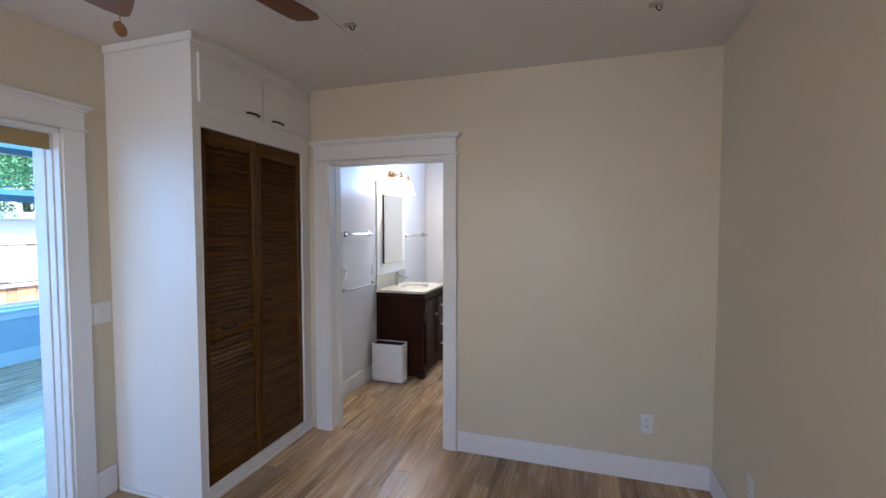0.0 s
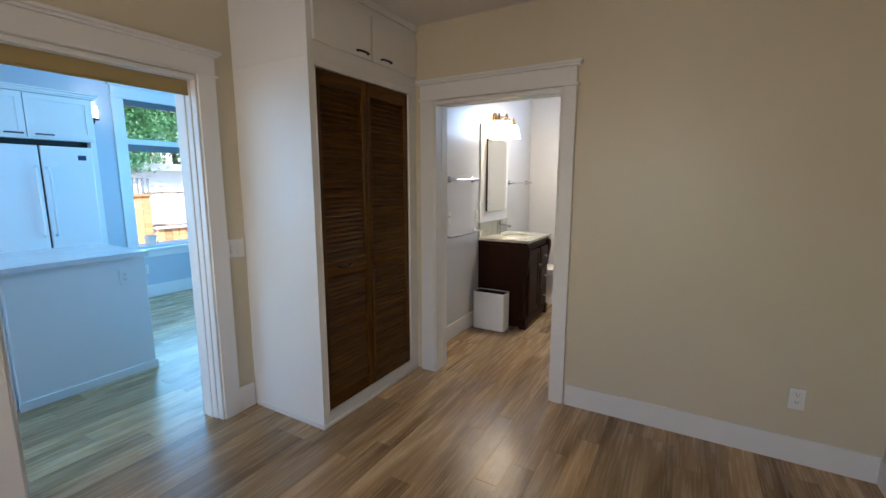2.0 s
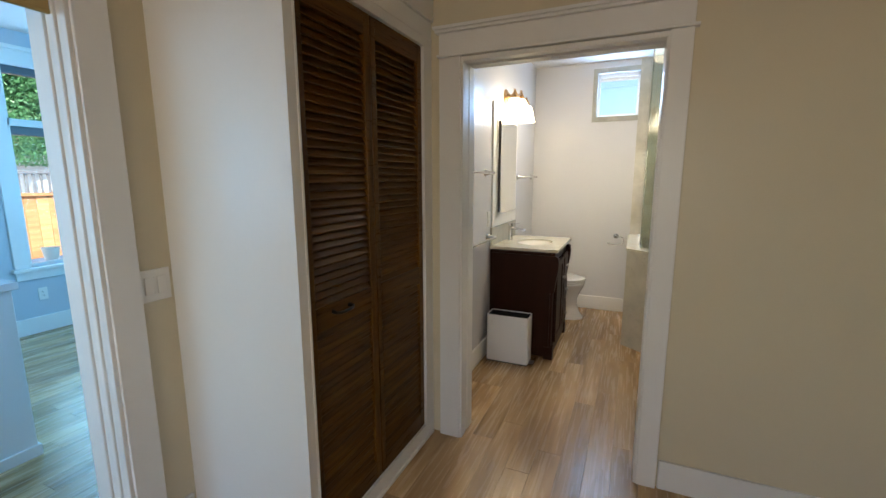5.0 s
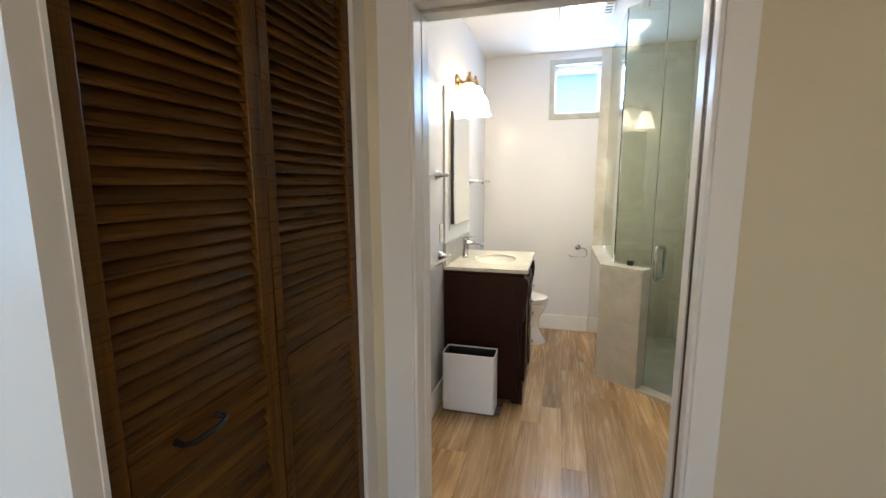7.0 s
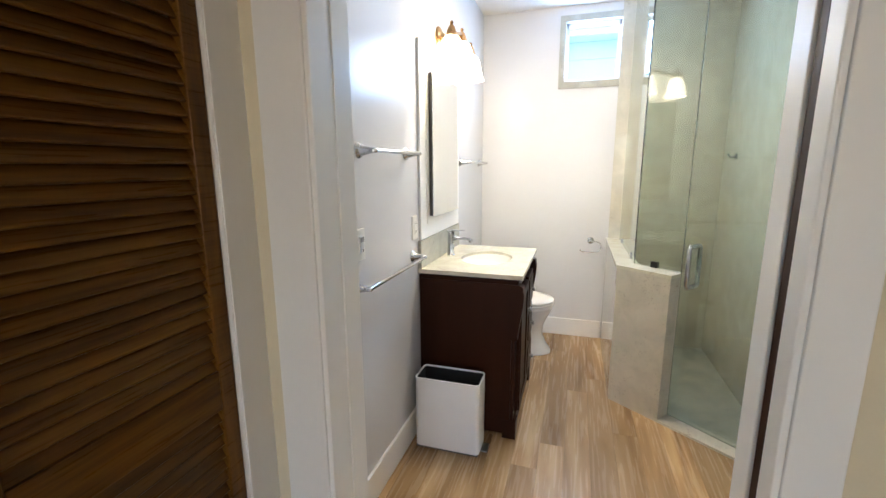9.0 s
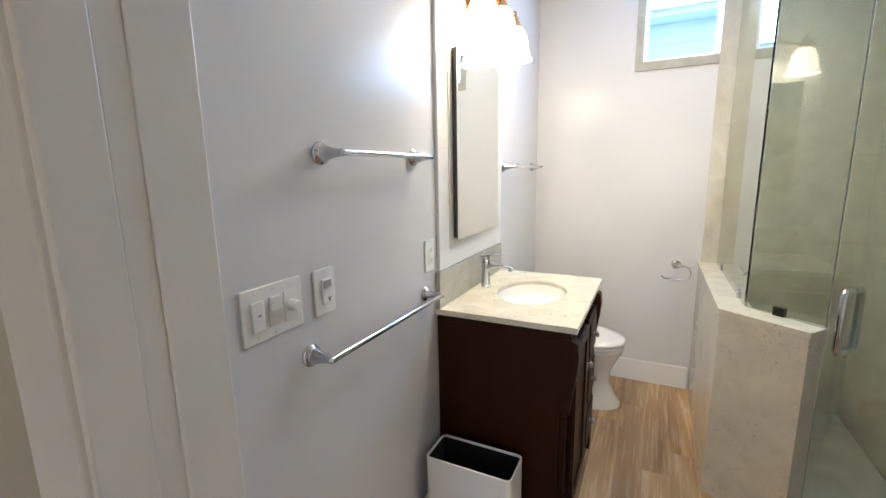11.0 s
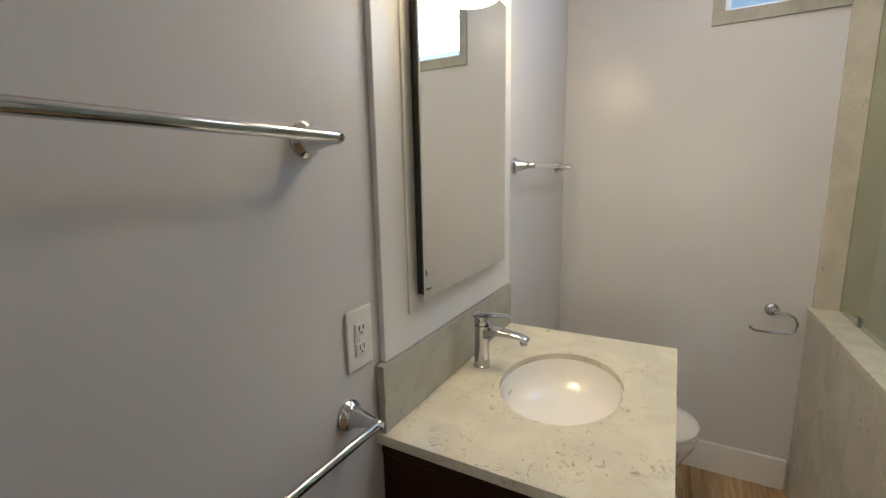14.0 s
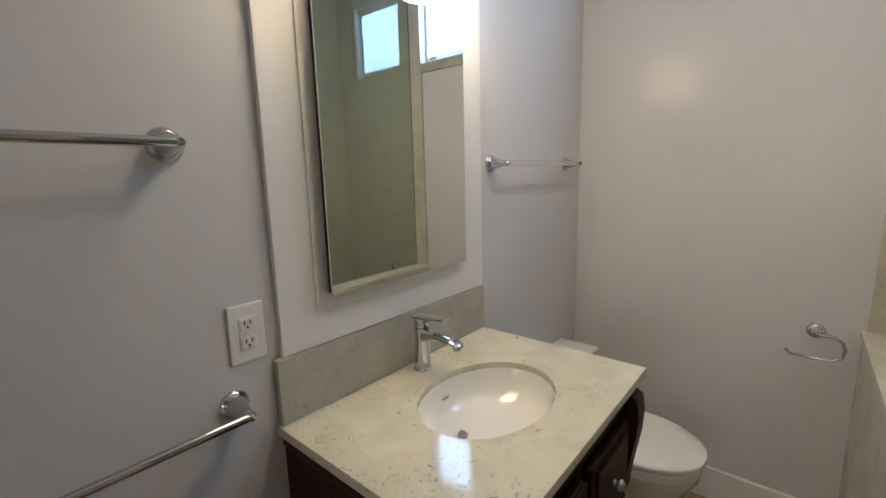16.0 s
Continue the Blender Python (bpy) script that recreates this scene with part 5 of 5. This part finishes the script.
structure("window_sill", boxes(((KX - 0.02, KW0 - 0.14, KWZ0 - 0.03), (KX + 0.06, KW1 + 0.14, KWZ0)), ((KX, KW0 - 0.115, KWZ0 - 0.115), (KX + 0.02, KW1 + 0.115, KWZ0 - 0.03)), bevel=0.003), TRIM, "white window sill and apron")

# ---- outside: yard fence, planter, trees, neighbour ----
fence = thing("fence", (-10.6, 5.6, -0.5), "weathered pale board fence with a framed gate", "fence")
random.seed(5)
for k in range(20):
    y = 4.86 + k * 0.17
    part("board", box((-10.62, y, -0.48), (-10.59, y + 0.162, 1.30 + random.uniform(-0.012, 0.012)), 0.004, 1), FENCE, fence)
for z in (0.50, 1.26):
    part("rail", box((-10.588, 4.86, z), (-10.55, 8.2, z + 0.10), 0.004, 1), FENCE, fence)
for y in (4.80, 6.15, 7.5):
    part("post", box((-10.59, y, -0.5), (-10.48, y + 0.10, 1.44), 0.006, 1), FENCE, fence)
tall = thing("cedar_screen", (-9.6, 4.3, -0.5), "orange cedar board screen with dark balusters on top", "fence")
for k in range(7):
    y = 3.55 + k * 0.155
    part("board", box((-9.62, y, -0.5), (-9.59, y + 0.150, 1.20), 0.003, 1), CEDAR, tall)
part("top_rail", box((-9.66, 3.52, 1.20), (-9.55, 4.66, 1.25), 0.004, 1), CEDAR, tall)
for k in range(12):
    y = 3.56 + k * 0.095
    part("baluster", box((-9.62, y, 1.25), (-9.59, y + 0.035, 1.55), 0.002, 1), SASH, tall)
part("handrail", box((-9.65, 3.52, 1.55), (-9.56, 4.66, 1.60), 0.004, 1), SASH, tall)
pl = thing("raised_planter", (-9.3, 5.4, -0.5), "orange cedar raised planter box in front of the fence", "planter")
for k in range(22):
    y = 4.70 + k * 0.145
    part("board", box((-9.60, y, -0.5), (-9.57, y + 0.138, 0.52), 0.003, 1), CEDAR, pl)
part("top_board", box((-9.70, 4.68, 0.52), (-9.50, 7.9, 0.56), 0.005, 1), SIDING, pl)
pot = thing("plant_pot", (-6.42, 3.06, 0.64), "cream clay plant pot on the outer window ledge", "plant pot")
part("pot", lathe([(0.0001, 0.0), (0.055, 0.0), (0.060, 0.02), (0.075, 0.115), (0.080, 0.125), (0.072, 0.125), (0.062, 0.06), (0.0001, 0.05)], (-6.42, 3.06, 0.64), "z", 28), CLAY, pot, smooth=True)
structure("window_ledge_outside", box((-6.62, 2.5, 0.56), (KX - 0.15, 3.9, 0.638), 0.005), SIDING, "white ledge outside the kitchen window")
shed = thing("garden_shed", (-13.0, 6.2, -0.5), "low white outbuilding behind the fence", "shed")
part("wall", box((-13.6, 4.4, -0.5), (-13.0, 9.5, 1.80)), SIDING, shed)
part("roof", box((-13.9, 4.2, 1.80), (-12.7, 9.7, 1.98), 0.01), SIDING, shed)
def tree(x, y, height, spread, count, seed):
    rng = random.Random(seed)
    t = thing("tree", (x, y, -0.5), "leafy green tree behind the fence", "tree", "yard trees")
    bm = tube([(x, y, -0.5), (x + 0.05, y - 0.04, 0.8), (x - 0.03, y + 0.05, 1.9), (x, y, height * 0.75)], [0.16, 0.13, 0.10, 0.04], 10)
    for k in range(7):
        a = k * 0.9 + rng.uniform(-0.3, 0.3)
        z = height * (0.35 + 0.06 * k)
        r = spread * rng.uniform(0.55, 0.85)
        tube([(x, y, z), (x + 0.5 * r * math.cos(a), y + 0.5 * r * math.sin(a), z + 0.3), (x + r * math.cos(a), y + r * math.sin(a), z + rng.uniform(0.3, 0.8))], [0.05, 0.03, 0.012], 7, bm)
    part("trunk", bm, BARK, t)
    clumps = [(rng.gauss(0, 0.42), rng.gauss(0, 0.42), rng.gauss(0, 0.34)) for _ in range(46)]
    verts, faces = [], []
    for _ in range(count):
        c = rng.choice(clumps)
        p = Vector((x + (c[0] + rng.gauss(0, 0.13)) * spread, y + (c[1] + rng.gauss(0, 0.13)) * spread, height * 0.66 + (c[2] + rng.gauss(0, 0.12)) * height * 0.5))
        if p.z < 1.75:
            continue
        turn = Euler((rng.uniform(-1.2, 1.2), rng.uniform(-1.2, 1.2), rng.uniform(0, 6.28))).to_matrix()
        s = rng.uniform(0.028, 0.055)
        k = len(verts)
        for q in ((-s, 0, 0), (0, -s * 0.45, s * 0.12), (s, 0, 0), (0, s * 0.45, s * 0.12)):
            verts.append(p + turn @ Vector(q))
        faces.append((k, k + 1, k + 2, k + 3))
    data = bpy.data.meshes.new("crown")
    data.from_pydata([v - ORIGIN[t] for v in verts], [], faces)
    data.materials.append(LEAF)
    crown = new("crown", data)
    crown.parent = t
    return t


tree(-13.4, 5.4, 5.2, 2.4, 60000, 3)
tree(-15.2, 8.2, 5.6, 3.0, 40000, 4)
tree(-15.4, 3.6, 5.0, 2.6, 40000, 6)

# siding colour carries the blue skylight that falls on this house
house = thing("neighbour_house", (-4.5, 10.2, -0.5), "neighbouring house with blue skylight put into its siding colour and a grey shingle roof", "house")
part("wall", box((-10, 9.5, -0.5), (0.45, 9.8, 3.40), 0.01), SKYLIT_SIDING, house)
part("frieze_board", box((-10, 9.47, 3.10), (0.47, 9.5, 3.36), 0.006, 1), SKYLIT_SIDING, house)
part("soffit", box((-10.2, 9.06, 3.36), (0.65, 9.8, 3.40), 0.004), SKYLIT_SIDING, house)
part("fascia", box((-10.2, 9.00, 3.33), (0.65, 9.06, 3.48), 0.006), SKYLIT_SIDING, house)
part("gutter", box((-10.2, 8.90, 3.40), (0.65, 9.00, 3.50), 0.02), SIDING, house)
slope = Matrix.Translation((0, 8.94, 3.51)) @ Matrix.Rotation(radians(22), 4, "X")
for k in range(14):
    bm = box((-10.3, k * 0.26, 0.006 * (k % 2)), (0.75, k * 0.26 + 0.30, 0.018 + 0.006 * (k % 2)), 0.003, 1)
    bmesh.ops.transform(bm, matrix=slope, verts=bm.verts)
    part("shingle_course", bm, ROOF, house)
wire = thing("overhead_cable", (-7.5, 9.0, -0.5), "thin dark overhead utility cable on its pole", "cable")
part("pole", tube([(-7.5, 9.0, -0.5), (-7.5, 9.0, 6.6)], 0.11, 10), BARK, wire)
part("cable", tube([(-7.5, 9.0, 6.3), (-4.5, 8.9, 5.2), (-0.2, 8.97, 3.49)], 0.010, 6), BLACK, wire)

# ---- floor planks ----
random.seed(11)
PW, PL = 0.125, 1.22
plank_data = {}


def plank(x, y0, y1, w):
    key = (round(w, 3), round(y1 - y0, 2))
    if key not in plank_data:
        bm = box((-w / 2, -(y1 - y0) / 2, -0.012), (w / 2, (y1 - y0) / 2, 0.0), 0.0007, 1)
        data = bpy.data.meshes.new("plank")
        bm.to_mesh(data)
        bm.free()
        data.materials.append(FLOOR)
        plank_data[key] = data
    ob = new("plank", plank_data[key])
    ob.parent = floor
    ob.location = (x, (y0 + y1) / 2, 0)


def lay(x0, x1, y0, y1):
    x = x0
    while x < x1 - 0.01:
        w = min(PW, x1 - x)
        y = y0 - random.choice((0.0, 0.2, 0.41, 0.61, 0.81, 1.02))
        while y < y1 - 0.01:
            a, b = max(y, y0), min(y + PL, y1)
            if b - a > 0.02:
                plank(x + w / 2, a, b - 0.0005, w - 0.0005)
            y += PL
        x += PW


lay(X_LEFT - 0.14, X_RIGHT, 0.0, BY1)
lay(KX, X_LEFT - 0.14, 0.4, KY1)
structure("floor_rear", boxes(((X_LEFT - 0.14, Y_BACK, -0.012), (X_RIGHT, -0.002, -0.001)), ((KX, KY0, -0.012), (X_LEFT - 0.142, 0.398, -0.001))), FLOOR, "brown wood-look floor behind")
